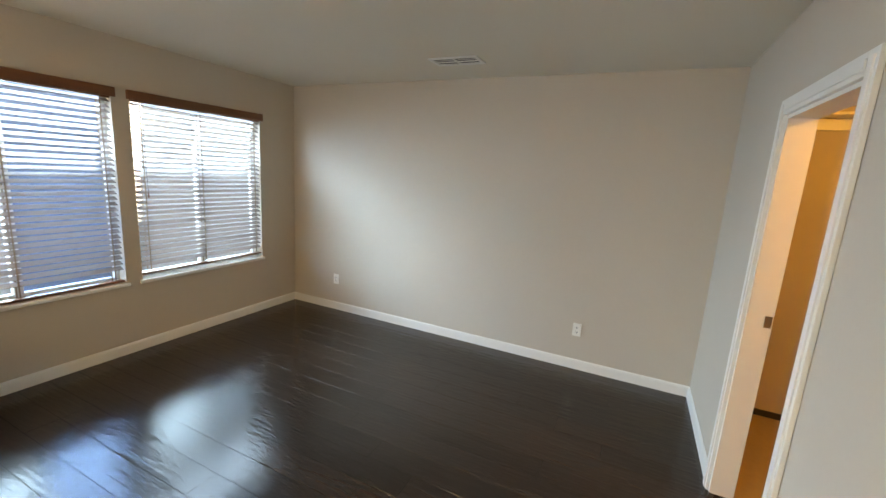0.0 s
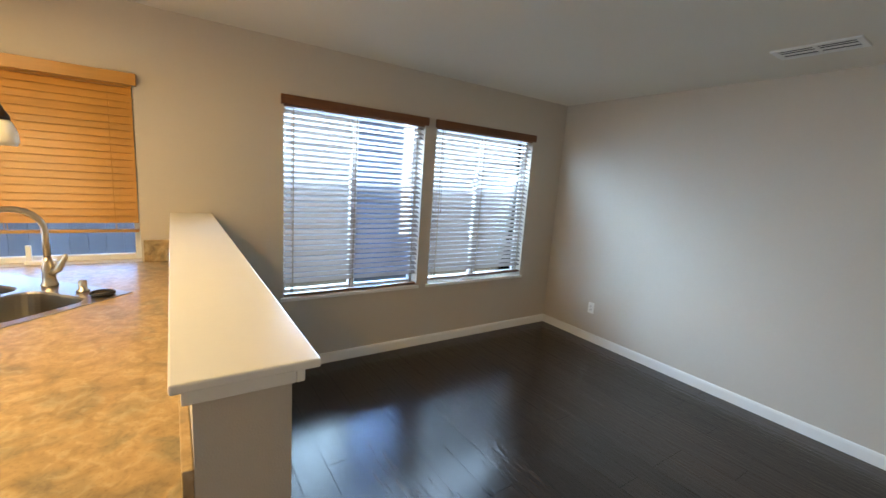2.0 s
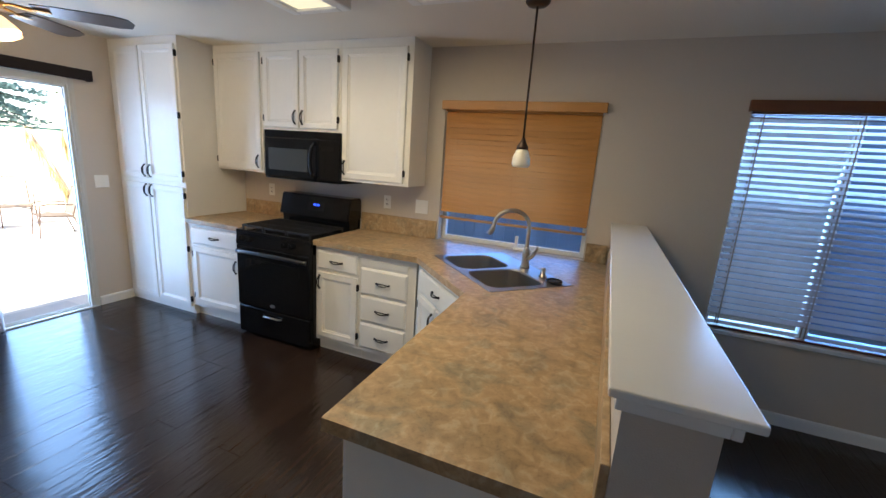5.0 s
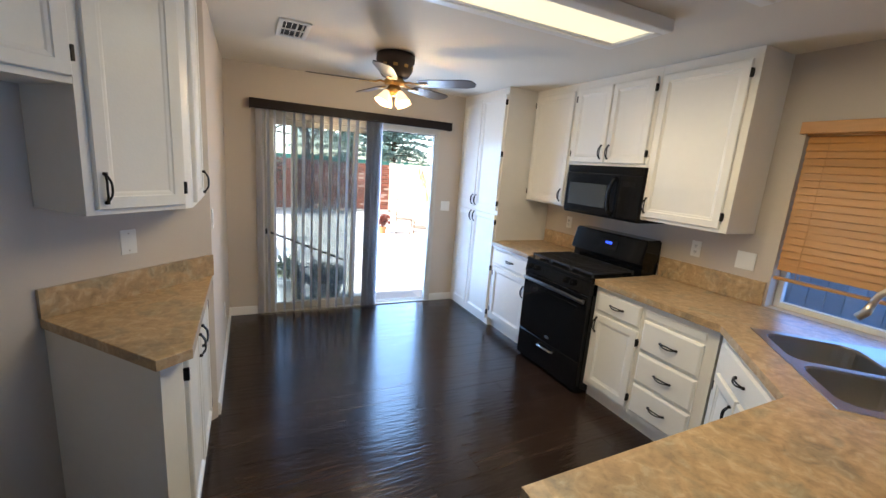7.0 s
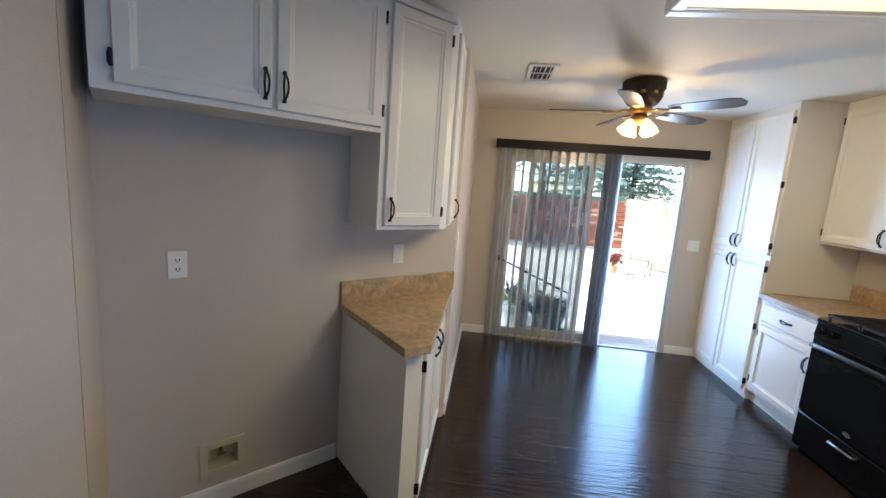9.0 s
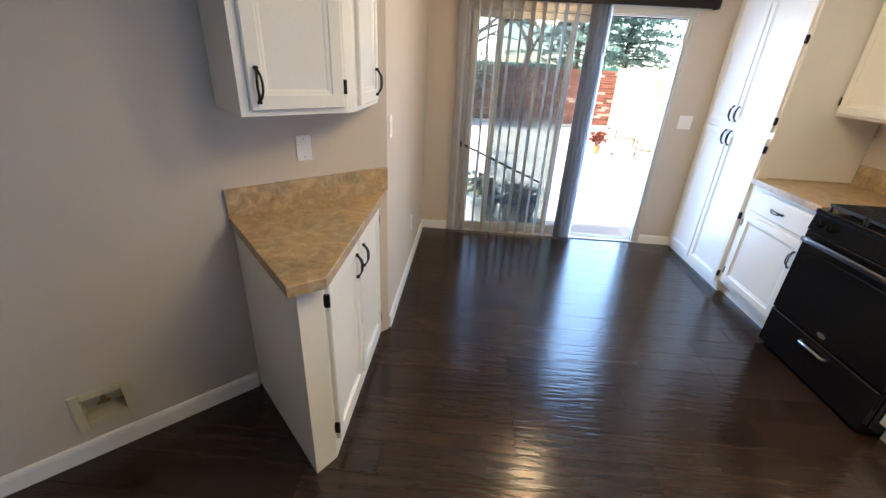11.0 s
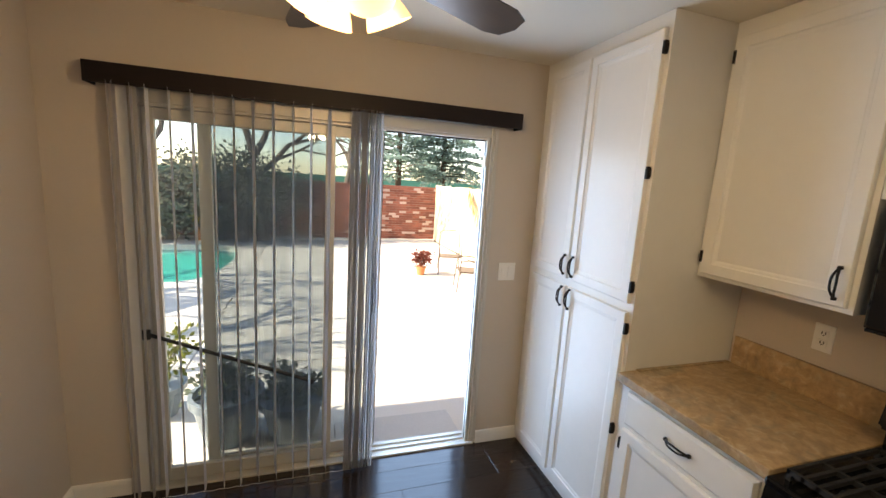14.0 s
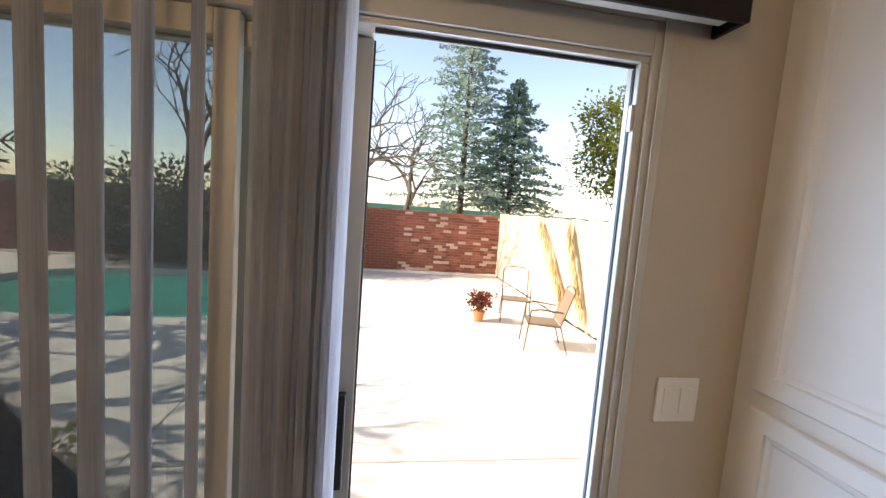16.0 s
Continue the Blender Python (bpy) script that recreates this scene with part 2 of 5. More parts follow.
GREYGLASS = material("microwave_window", (0.06, 0.065, 0.065), 0.15, grain=0.1, grain_scale=300)
CASTIRON = material("cast_iron_grate", (0.018, 0.018, 0.018), 0.55, grain=0.2, grain_scale=120, bump=0.2, bump_scale=300)
DARKSTEEL = material("dark_steel", (0.16, 0.155, 0.15), 0.28, metal=1.0, grain=0.08, grain_scale=40)
STEEL = material("brushed_steel", (0.42, 0.40, 0.375), 0.30, metal=1.0, grain=0.08, grain_scale=6, stretch=(1, 30, 30), bump=0.05)
NICKEL = material("brushed_nickel", (0.52, 0.47, 0.40), 0.28, metal=1.0, grain=0.06, grain_scale=50)
BRASS = material("aged_brass", (0.42, 0.25, 0.08), 0.48, metal=1.0, grain=0.15, grain_scale=40)
BRONZE = material("dark_bronze", (0.055, 0.033, 0.022), 0.35, metal=0.6, grain=0.2, grain_scale=50)
HOUSING = material("dull_bronze_paint", (0.045, 0.030, 0.022), 0.65, spec=0.25, grain=0.2, grain_scale=50)
BLADE = material("dark_fan_blade", (0.040, 0.028, 0.024), 0.3, spec=0.5, grain=0.25, grain_scale=10, stretch=(1, 8, 8))
PLATE = material("white_plastic_plate", (0.82, 0.80, 0.75), 0.35, grain=0.01, grain_scale=30)
# near-black in place of the shade inside vent ducts and outlet holes
HOLESHADE = material("hole_shade", (0.02, 0.02, 0.02), 0.6, grain=0.1)
REDWOOD = material("red_brown_wood", (0.17, 0.060, 0.022), 0.35, grain=0.3, grain_scale=6, stretch=(8, 1, 8), stain=0.1)
SLATWOOD = material("brown_wood_slat", (0.34, 0.275, 0.25), 0.32, grain=0.12, grain_scale=8, stretch=(10, 1, 10), per_object=0.05)
HONEY = material("honey_wood", (0.50, 0.23, 0.055), 0.36, grain=0.16, grain_scale=7, stretch=(10, 1, 10), stain=0.08, per_object=0.07)
TAPE = material("ladder_tape", (0.35, 0.25, 0.18), 0.8, grain=0.1)
VALANCE = material("espresso_valance", (0.016, 0.010, 0.008), 0.5, spec=0.2, grain=0.2, grain_scale=8, stretch=(1, 10, 10))
VFRAME = material("white_vinyl_frame", (0.74, 0.73, 0.70), 0.4, grain=0.02, stain=0.04)
ALU = material("beige_aluminium_frame", (0.56, 0.53, 0.47), 0.4, metal=0.2, grain=0.03, stain=0.05, stain_scale=6)
RUBBER = material("black_rubber", (0.012, 0.012, 0.012), 0.5, grain=0.1)
GLASS = glass_material("window_glass", (0.96, 0.98, 0.97))
TINTED = glass_material("slider_glass", (0.84, 0.87, 0.86), 1.2, 0.012)
DUSTY = glass_material("fixed_door_glass", (0.94, 0.96, 0.95), 1.0, 0.018)
SCREEN = glass_material("insect_screen", (0.64, 0.65, 0.66), 0.0)
BLUESCREEN = glass_material("blue_tint_screen", (0.64, 0.75, 0.90), 0.0)
SHEER = sheer_material("vinyl_vane", (0.84, 0.84, 0.86), 0.72)
LENS = emitter("fluorescent_lens", (1.0, 0.90, 0.58), 0.19)
SHADE = emitter("lit_glass_shade", (1.0, 0.66, 0.30), 0.45)
MILK = material("frosted_glass_shade", (0.78, 0.72, 0.60), 0.4, grain=0.03, grain_scale=20)
DISPLAY = emitter("blue_clock_digits", (0.03, 0.08, 1.0), 0.9)
CONCRETE = material("patio_concrete", (0.62, 0.58, 0.51), 0.85, grain=0.07, grain_scale=60, stain=0.08, stain_scale=0.8, bump=0.2, bump_scale=90)
BRICK = material("red_brick", (0.27, 0.095, 0.06), 0.85, grain=0.2, grain_scale=40, per_object=0.35, bump=0.4, bump_scale=80)
PALEBRICK = material("pale_brick", (0.55, 0.40, 0.32), 0.85, grain=0.15, grain_scale=40, per_object=0.15, bump=0.4, bump_scale=80)
MORTAR = material("mortar", (0.36, 0.28, 0.23), 0.9, grain=0.1, bump=0.3)
FENCE = material("weathered_fence_board", (0.62, 0.52, 0.36), 0.8, grain=0.15, grain_scale=6, stretch=(8, 8, 1), per_object=0.1)
STUCCO = material("cream_stucco", (0.62, 0.55, 0.45), 0.85, grain=0.05, grain_scale=50, stain=0.06, bump=0.4, bump_scale=120)
NEIGHBOUR = material("pale_siding", (0.50, 0.52, 0.57), 0.8, grain=0.05, stain=0.05)
ROOFING = material("brown_shingle", (0.12, 0.09, 0.07), 0.9, grain=0.3, grain_scale=20, bump=0.5, bump_scale=30)
BARK = material("bark", (0.10, 0.075, 0.055), 0.9, grain=0.3, grain_scale=25, bump=0.6, bump_scale=40)
NEEDLE = sheer_material("conifer_needles", (0.24, 0.34, 0.28), 0.5)
LEAFY = sheer_material("yellow_green_leaves", (0.16, 0.18, 0.035), 0.35)
DARKMASS = sheer_material("dark_mass_leaves", (0.11, 0.12, 0.09), 0.25)
REDLEAF = sheer_material("red_leaves", (0.17, 0.05, 0.035), 0.3)
YELLOW = sheer_material("yellow_flowers", (0.6, 0.48, 0.05), 0.3)
POTLEAF = sheer_material("dusty_green_leaves", (0.17, 0.20, 0.14), 0.35)
TERRA = material("terracotta", (0.50, 0.20, 0.08), 0.8, grain=0.1, grain_scale=30)
DARKPOT = material("dark_glazed_pot", (0.17, 0.21, 0.24), 0.3, grain=0.15, grain_scale=20)
POOLWATER = material("pool_water", (0.03, 0.33, 0.27), 0.06, grain=0.1, grain_scale=4, bump=0.15, bump_scale=6)
DRYFROND = sheer_material("dry_palm_frond", (0.42, 0.30, 0.13), 0.3)
MESHSEAT = material("tan_mesh_sling", (0.20, 0.15, 0.10), 0.8, grain=0.1, grain_scale=200)
BROWNIRON = material("brown_chair_frame", (0.12, 0.075, 0.05), 0.45, metal=0.4, grain=0.1)
SOIL = material("dry_ground", (0.25, 0.20, 0.14), 0.95, grain=0.2, grain_scale=8, stain=0.2, stain_scale=0.3, bump=0.4, bump_scale=20)
GREENSCREEN = material("green_court_screen", (0.06, 0.22, 0.15), 0.8, grain=0.1)


# ---- mesh helpers ----
def mesh_of(name, bm, mat):
    me = bpy.data.meshes.new(name)
    bm.normal_update()
    bm.to_mesh(me)
    bm.free()
    me.materials.append(mat)
    return me


def part(name, bm, mat, parent=None, label="", smooth=False):
    """One mesh object out of a bmesh, under a thing or a part."""
    me = mesh_of(name, bm, mat) if isinstance(bm, bmesh.types.BMesh) else bm
    if smooth:
        me.polygons.foreach_set("use_smooth", [True] * len(me.polygons))
    ob = new(name, me)
    if parent is not None:
        ob.parent = parent
    if label:
        ob["label"] = label
    return ob


def thing(name, m, label, category, group="", kind=""):
    ob = new(name)
    ob.empty_display_size = 0.1
    ob.matrix_basis = m
    return tagged(ob, label, category, group, kind)


def box(bm, x0, x1, y0, y1, z0, z1, bevel=0.0):
    vs = [bm.verts.new((x, y, z)) for x in (min(x0, x1), max(x0, x1)) for y in (min(y0, y1), max(y0, y1)) for z in (min(z0, z1), max(z0, z1))]
    fs = [bm.faces.new([vs[i] for i in q]) for q in ((0, 1, 3, 2), (4, 6, 7, 5), (0, 4, 5, 1), (2, 3, 7, 6), (0, 2, 6, 4), (1, 5, 7, 3))]
    if bevel:
        es = list({e for f in fs for e in f.edges})
        bmesh.ops.bevel(bm, geom=es, offset=bevel, segments=2, affect="EDGES", profile=0.5)
    return bm


def boxes(*bs, bevel=0.0):
    bm = bmesh.new()
    for b in bs:
        box(bm, *b, bevel=bevel)
    return bm


def prism(bm, pts, z0, z1, bevel=0.0):
    """An upright prism over a plan outline given anticlockwise."""
    lo = [bm.verts.new((x, y, z0)) for x, y in pts]
    hi = [bm.verts.new((x, y, z1)) for x, y in pts]
    fs = [bm.faces.new(lo[::-1]), bm.faces.new(hi)]
    n = len(pts)
    for i in range(n):
        fs.append(bm.faces.new((lo[i], lo[(i + 1) % n], hi[(i + 1) % n], hi[i])))
    if bevel:
        bmesh.ops.bevel(bm, geom=[e for e in fs[1].edges], offset=bevel, segments=3, affect="EDGES", profile=0.5)
    return bm


def tube(bm, pts, radius, sides=8, closed=False):
    """A round bar along points; radius may be one number or one for each point."""
    pts = [Vector(p) for p in pts]
    n = len(pts)
    radii = radius if isinstance(radius, (list, tuple)) else [radius] * n
    rings, up = [], None
    for i, p in enumerate(pts):
        a = pts[(i - 1) % n] if closed or i else p
        c = pts[(i + 1) % n] if closed or i < n - 1 else p
        d = (c - a).normalized()
        if up is None:
            up = d.orthogonal().normalized()
        up = (up - d * up.dot(d)).normalized()
        side = d.cross(up)
        rings.append([bm.verts.new(p + radii[i] * (math.cos(2 * math.pi * k / sides) * up + math.sin(2 * math.pi * k / sides) * side)) for k in range(sides)])
    for i in range(n if closed else n - 1):
        r, s = rings[i], rings[(i + 1) % n]
        for k in range(sides):
            bm.faces.new((r[k], r[(k + 1) % sides], s[(k + 1) % sides], s[k]))
    if not closed:
        bm.faces.new(rings[0][::-1])
        bm.faces.new(rings[-1])
    return bm


def lathe(bm, profile, at=(0, 0, 0), sides=24):
    """A turned body: (radius, height) pairs from the bottom up."""
    rings = []
    for r, z in profile:
        rings.append([bm.verts.new((at[0] + r * math.cos(2 * math.pi * k / sides), at[1] + r * math.sin(2 * math.pi * k / sides), at[2] + z)) for k in range(sides)])
    for a, b in zip(rings, rings[1:]):
        for k in range(sides):
            bm.faces.new((a[k], a[(k + 1) % sides], b[(k + 1) % sides], b[k]))
    if profile[0][0] > 1e-4:
        bm.faces.new(rings[0][::-1])
    if profile[-1][0] > 1e-4:
        bm.faces.new(rings[-1])
    bmesh.ops.remove_doubles(bm, verts=bm.verts, dist=1e-5)
    return bm


def panel(x0, x1, z0, z1, rings):
    """A front facing -y, out of rectangles stepped in: (inset, y) rings, closed at both ends."""
    bm = bmesh.new()
    rows = []
    for inset, y in rings:
        rows.append([bm.verts.new(p) for p in ((x0 + inset, y, z0 + inset), (x1 - inset, y, z0 + inset), (x1 - inset, y, z1 - inset), (x0 + inset, y, z1 - inset))])
    bm.faces.new(rows[0][::-1])
    for a, b in zip(rows, rows[1:]):
        for k in range(4):
            bm.faces.new((a[k], a[(k + 1) % 4], b[(k + 1) % 4], b[k]))
    bm.faces.new(rows[-1])
    return bm


# ---- structure ----
XW, XE, YN, YS, XK, H = -2.78, 1.38, 4.475, -3.595, 0.36, 2.452
T = 0.14
TE = 0.105


def structure(name, bm, mat, label, category, smooth=False):
    return tagged(part(name, bm, mat, None, label, smooth), category=category, kind="structure")


def wall_along_y(x0, x1, y0, y1, holes):
    """A wall between x0 and x1 with rectangular holes (ya, yb, za, zb) in order along y."""
    bm, y = bmesh.new(), y0
    for ya, yb, za, zb in holes:
        box(bm, x0, x1, y, ya, 0, H)
        if za > 0:
            box(bm, x0, x1, ya, yb, 0, za)
        box(bm, x0, x1, ya, yb, zb, H)
        y = yb
    return box(bm, x0, x1, y, y1, 0, H)


KW = (-0.51, 0.68, 0.932, 2.03)       # kitchen window
W1 = (1.53, 2.70, 0.60, 2.06)         # living room windows
W2 = (2.82, 4.01, 0.60, 2.06)
structure("wall_west", wall_along_y(XW - T, XW, YS - T, YN + T, [KW, W1, W2]), WALL, "greige painted wall with three window openings", "wall")
structure("wall_north", boxes((XW, XE + 1.2, YN, YN + T, 0, H)), WALL, "plain greige painted wall", "wall")
DOOR = (2.63, 3.378, 0.0, 1.978)
bm = wall_along_y(XE, XE + TE, -0.215, YN, [DOOR])
structure("wall_east", bm, WALL, "greige painted wall with a closet doorway", "wall")
SL = (-1.83, 0.02, 2.075)
bm = boxes((XW, SL[0], YS - T, YS, -0.12, H), (SL[1], XK + T, YS - T, YS, -0.12, H), (SL[0], SL[1], YS - T, YS, SL[2], H))
structure("wall_south", bm, WALL, "greige painted wall around a sliding patio door", "wall")
structure("wall_kitchen_east", boxes((XK, XK + T, YS, -1.87, 0, H)), WALL, "plain greige painted wall beside the patio door", "wall")
# the diagonal back of the refrigerator niche and its return
bm = bmesh.new()
def diagonal_point(total, depth):
    """A point of the diagonal wall whose x + y is total, so deep behind its face."""
    return ((total + 2.17) / 2 + depth * 0.7071, (total - 2.17) / 2 - depth * 0.7071)


def diagonal_piece(a, b, z0, z1, d0=0.0, d1=0.14):
    prism(bm, [diagonal_point(a, d1), diagonal_point(b, d1), diagonal_point(b, d0), diagonal_point(a, d0)], z0, z1)


BOX_S, BOX_Z = 0.511, 0.232
prism(bm, [(XK, -1.87), (XK + T, -1.87), diagonal_point(-1.45, 0.14), diagonal_point(-1.45, 0.0)], 0, H)
cuts_s, cuts_z = (-1.45, BOX_S - 0.10, BOX_S + 0.10, 1.12), (0, BOX_Z - 0.055, BOX_Z + 0.06, H)
for a in range(3):
    for b in range(3):
        diagonal_piece(cuts_s[a], cuts_s[a + 1], cuts_z[b], cuts_z[b + 1], 0.085 if a == b == 1 else 0.0)
bmesh.ops.remove_doubles(bm, verts=bm.verts, dist=1e-4)
structure("wall_diagonal", bm, WALL, "diagonal greige wall at the back of the empty refrigerator niche", "wall")
bm = bmesh.new()
prism(bm, [(1.38, -0.217), (1.643, -0.529), (1.745, -0.627), (1.85, -0.52), (1.52, -0.217)], 0, H)
structure("wall_return", bm, WALL, "short return wall of the refrigerator niche", "wall")
bm = bmesh.new()
prism(bm, [(XW - T, YS - T), (XK + T, YS - T), (1.95, -0.62), (2.75, -0.5), (2.75, YN + T), (XW - T, YN + T)], H, H + 0.12)
structure("ceiling", bm, CEIL, "flat off-white textured ceiling", "ceiling")
bm = bmesh.new()
prism(bm, [(XW - T, YS - T), (XK + T, YS - T), (1.95, -0.62), (1.95, -0.26), (XE + TE - 0.005, -0.26), (XE + TE - 0.005, YN + T), (XW - T, YN + T)], -0.12, -0.014)
FLOOR = structure("floor", bm, SUBFLOOR, "dark espresso hand-scraped plank floor", "floor")
bm = boxes((XW - 0.55, 2.95, YS - 0.5, YN + 0.5, H + 0.125, H + 0.25))
structure("roof", bm, ROOFING, "flat roof slab with eaves", "roof")
# unseen block, added to keep the sun off the neighbour's northern siding
structure("shade_block_north", boxes((XW - T, 3.0, YN + T + 0.51, 11.0, -0.3, 5.4)), STUCCO, "unseen block north of the house, added to shade the neighbouring wall", "wall")
# made-up mass above the roof whose shadow covers the neighbouring house
structure("shade_block_upper", boxes((XW - T, 3.0, YS - T, YN + T, H + 0.252, 5.4)), STUCCO, "unseen block on the roof, added to shade the neighbouring wall", "wall")

# closet behind the doorway
bm = boxes((2.55, 2.67, 1.9, YN, 0, H), (XE + TE, 2.55, 1.78, 1.9, 0, H))
structure("wall_closet", bm, WALL, "closet walls lit by a warm bulb", "wall")
structure("floor_closet", boxes((XE + TE - 0.004, 2.55, 1.9, YN, -0.12, -0.004)), VINYL, "tan closet floor", "floor")
structure("baseboard_closet", boxes((XE + TE, 2.55, YN - 0.014, YN - 0.001, 0, 0.045)), DARKBASE, "dark baseboard strip in the closet", "baseboard")
shelf = thing("closet_shelf", pose(0, 0, 0), "white painted closet shelf on a wall cleat", "shelf")
part("cleat", boxes((XE + TE, 2.55, YN - 0.02, YN - 0.001, 2.04, 2.115), bevel=0.003), TRIM, shelf)
part("board", boxes((XE + TE, 2.55, YN - 0.16, YN - 0.001, 2.117, 2.135), bevel=0.003), TRIM, shelf)


def skirting(name, a, b, mat=TRIM, h=0.088, d=0.014):
    """A baseboard along the line a-b, on its left-hand side, with an eased top."""
    a, b = Vector((*a, 0)), Vector((*b, 0))
    u = (b - a).normalized()
    n = Vector((-u.y, u.x, 0))
    bm = bmesh.new()
    prof = ((0, 0.001), (d, 0.001), (d, h - 0.02), (d * 0.75, h - 0.006), (d * 0.3, h), (0, h))
    ra = [bm.verts.new(a + n * p + Vector((0, 0, z))) for p, z in prof]
    rb = [bm.verts.new(b + n * p + Vector((0, 0, z))) for p, z in prof]
    k = len(prof)
    for i in range(k):
        bm.faces.new((ra[i], ra[(i + 1) % k], rb[(i + 1) % k], rb[i]))
    bm.faces.new(ra)
    bm.faces.new(rb[::-1])
    bmesh.ops.recalc_face_normals(bm, faces=bm.faces)
    return structure(name, bm, mat, "white painted wooden baseboard", "baseboard")


skirting("baseboard", (XW, YN), (XW, 1.046))
skirting("baseboard", (XE, YN), (XW + 0.014, YN))
skirting("baseboard", (XE, 3.451), (XE, YN - 0.014))
skirting("baseboard", (XE, -0.25), (XE, 2.56))
skirting("baseboard", (0.93, -1.24), (1.64, -0.53))
skirting("baseboard", (XK, YS + 0.014), (XK, -1.83))
skirting("baseboard", (0.10, YS), (XK, YS))
skirting("baseboard", (-2.15, YS), (-1.845, YS))
skirting("baseboard", (-0.40, 1.031), (XW + 0.014, 1.031))

# doorway casing and jamb of the closet
y0, y1, zt = DOOR[0], DOOR[1], DOOR[3]
door = thing("door_1", pose(0, 0, 0), "open closet doorway with white painted casing", "doorway", kind="structure")
for ya, yb in ((y1, y1 + 0.072), (y0 - 0.072, y0)):
    part("casing", boxes((XE - 0.018, XE - 0.001, ya, yb, 0, zt + 0.072), (XE - 0.024, XE - 0.017, ya + 0.018, yb - 0.018, 0, zt + 0.05), bevel=0.002), TRIM, door)
part("casing", boxes((XE - 0.018, XE - 0.001, y0, y1, zt, zt + 0.072), (XE - 0.024, XE - 0.017, y0, y1, zt + 0.018, zt + 0.05), bevel=0.002), TRIM, door)
part("jamb", boxes((XE - 0.002, XE + TE + 0.002, y1 - 0.018, y1 - 0.001, 0, zt - 0.001), (XE - 0.002, XE + TE + 0.002, y0 + 0.001, y0 + 0.018, 0, zt - 0.001),
                   (XE - 0.002, XE + TE + 0.002, y0 + 0.018, y1 - 0.018, zt - 0.018, zt - 0.001)), TRIM, door)
part("strike_plate", boxes((XE + 0.072, XE + 0.102, y1 - 0.0205, y1 - 0.0175, 0.97, 1.03), bevel=0.001), NICKEL, door, "small brushed metal strike plate")


# ---- half wall between living room and kitchen ----
structure("half_wall", boxes((XW, -0.40, 0.867, 1.031, 0, 1.193)), WALL, "greige half wall between kitchen and living room", "half wall")
cap = thing("ledge_cap", pose(-1.56, 0.947, 1.194), "broad white painted wooden ledge on the half wall", "ledge", kind="structure")
part("board", boxes((XW + 1.561, 1.212, -0.112, 0.124, 0.0305, 0.049), bevel=0.004), LEDGE, cap)
part("apron", boxes((XW + 1.561, 1.188, 0.085, 0.102, -0.004, 0.030), (1.161, 1.188, -0.096, 0.085, -0.004, 0.030), (XW + 1.561, 1.161, -0.096, -0.0845, -0.004, 0.030), bevel=0.003), LEDGE, cap)
part("packing", boxes((XW + 1.561, 1.160, -0.084, 0.084, 0.0, 0.030)), LEDGE, cap)


# ---- windows in the west wall ----
def sash_window(name, hole, label, slider=True, screen=False):
    ya, yb, za, zb = hole
    w = thing(name, pose(XW - T, ya, za), label, "window", kind="structure")
    L, Hh = yb - ya, zb - za
    part("window_frame", boxes((0.0, 0.05, 0.001, 0.035, 0, Hh), (0.0, 0.05, L - 0.035, L - 0.001, 0, Hh), (0.0, 0.05, 0.035, L - 0.035, 0.001, 0.035), (0, 0.05, 0.035, L - 0.035, Hh - 0.035, Hh - 0.001), bevel=0.003), VFRAME, w)
    if slider:
        part("mullion", boxes((0.004, 0.055, L * 0.47, L * 0.47 + 0.05, 0.035, Hh - 0.035), bevel=0.003), VFRAME, w)
        spans = ((0.035, L * 0.47), (L * 0.47 + 0.05, L - 0.035))
    else:
        spans = ((0.035, L - 0.035),)
    for k, (a, b) in enumerate(spans):
        p = part("pane", boxes((0.020, 0.024, a, b, 0.035, Hh - 0.035)), GLASS, w)
        p.visible_shadow = False
        if screen and k == len(spans) - 1:
            s = part("screen", boxes((0.010, 0.012, a, b, 0.035, Hh - 0.035)), BLUESCREEN, w)
            s.visible_shadow = False
    return w


w = sash_window("window_1", W1, "white framed sliding window behind a wooden blind", screen=True)
part("window_sill", boxes((0.05, T + 0.022, -0.02, W1[1] - W1[0] + 0.02, -0.03, -0.002), bevel=0.004), TRIM, w)
w = sash_window("window_2", W2, "white framed sliding window behind a wooden blind")
part("window_sill", boxes((0.05, T + 0.022, -0.02, W2[1] - W2[0] + 0.02, -0.03, -0.002), bevel=0.004), TRIM, w)
# no screen known here: the blue sheet is added to tint the outside light
w = sash_window("window_3", KW, "white framed kitchen window half covered by a blind", slider=False, screen=True)


# ---- cabinets ----
DOOR_RINGS = ((0, 0), (0, -0.014), (0.004, -0.019), (0.046, -0.019), (0.050, -0.014), (0.060, -0.012), (0.066, -0.009))
DRAWER_RINGS = ((0, 0), (0, -0.010), (0.012, -0.019))


def bow_handle(length, upright=True):
    """A black iron pull: two bowed strands between knuckled feet."""
    bm = bmesh.new()
    h = length / 2
    for side in (-1, 1):
        pts = []
        for k in range(9):
            s = -1 + k / 4
            bow = 1 - s * s
            pts.append((side * 0.0085 * bow, -0.006 - 0.020 * min(1, 1.2 * bow), s * h))
        tube(bm, pts, 0.0042, 6)
    for s in (-1, 1):
        lathe(bm, ((0.0075, 0), (0.009, 0.005), (0.006, 0.011)), (0, -0.005, s * h - 0.0055), 10)
        box(bm, -0.005, 0.005, -0.012, 0.0, s * h - 0.006, s * h + 0.006)
    if not upright:
        bmesh.ops.rotate(bm, verts=bm.verts, cent=(0, 0, 0), matrix=Matrix.Rotation(radians(90), 3, "Y"))
    return mesh_of("handle", bm, IRON)


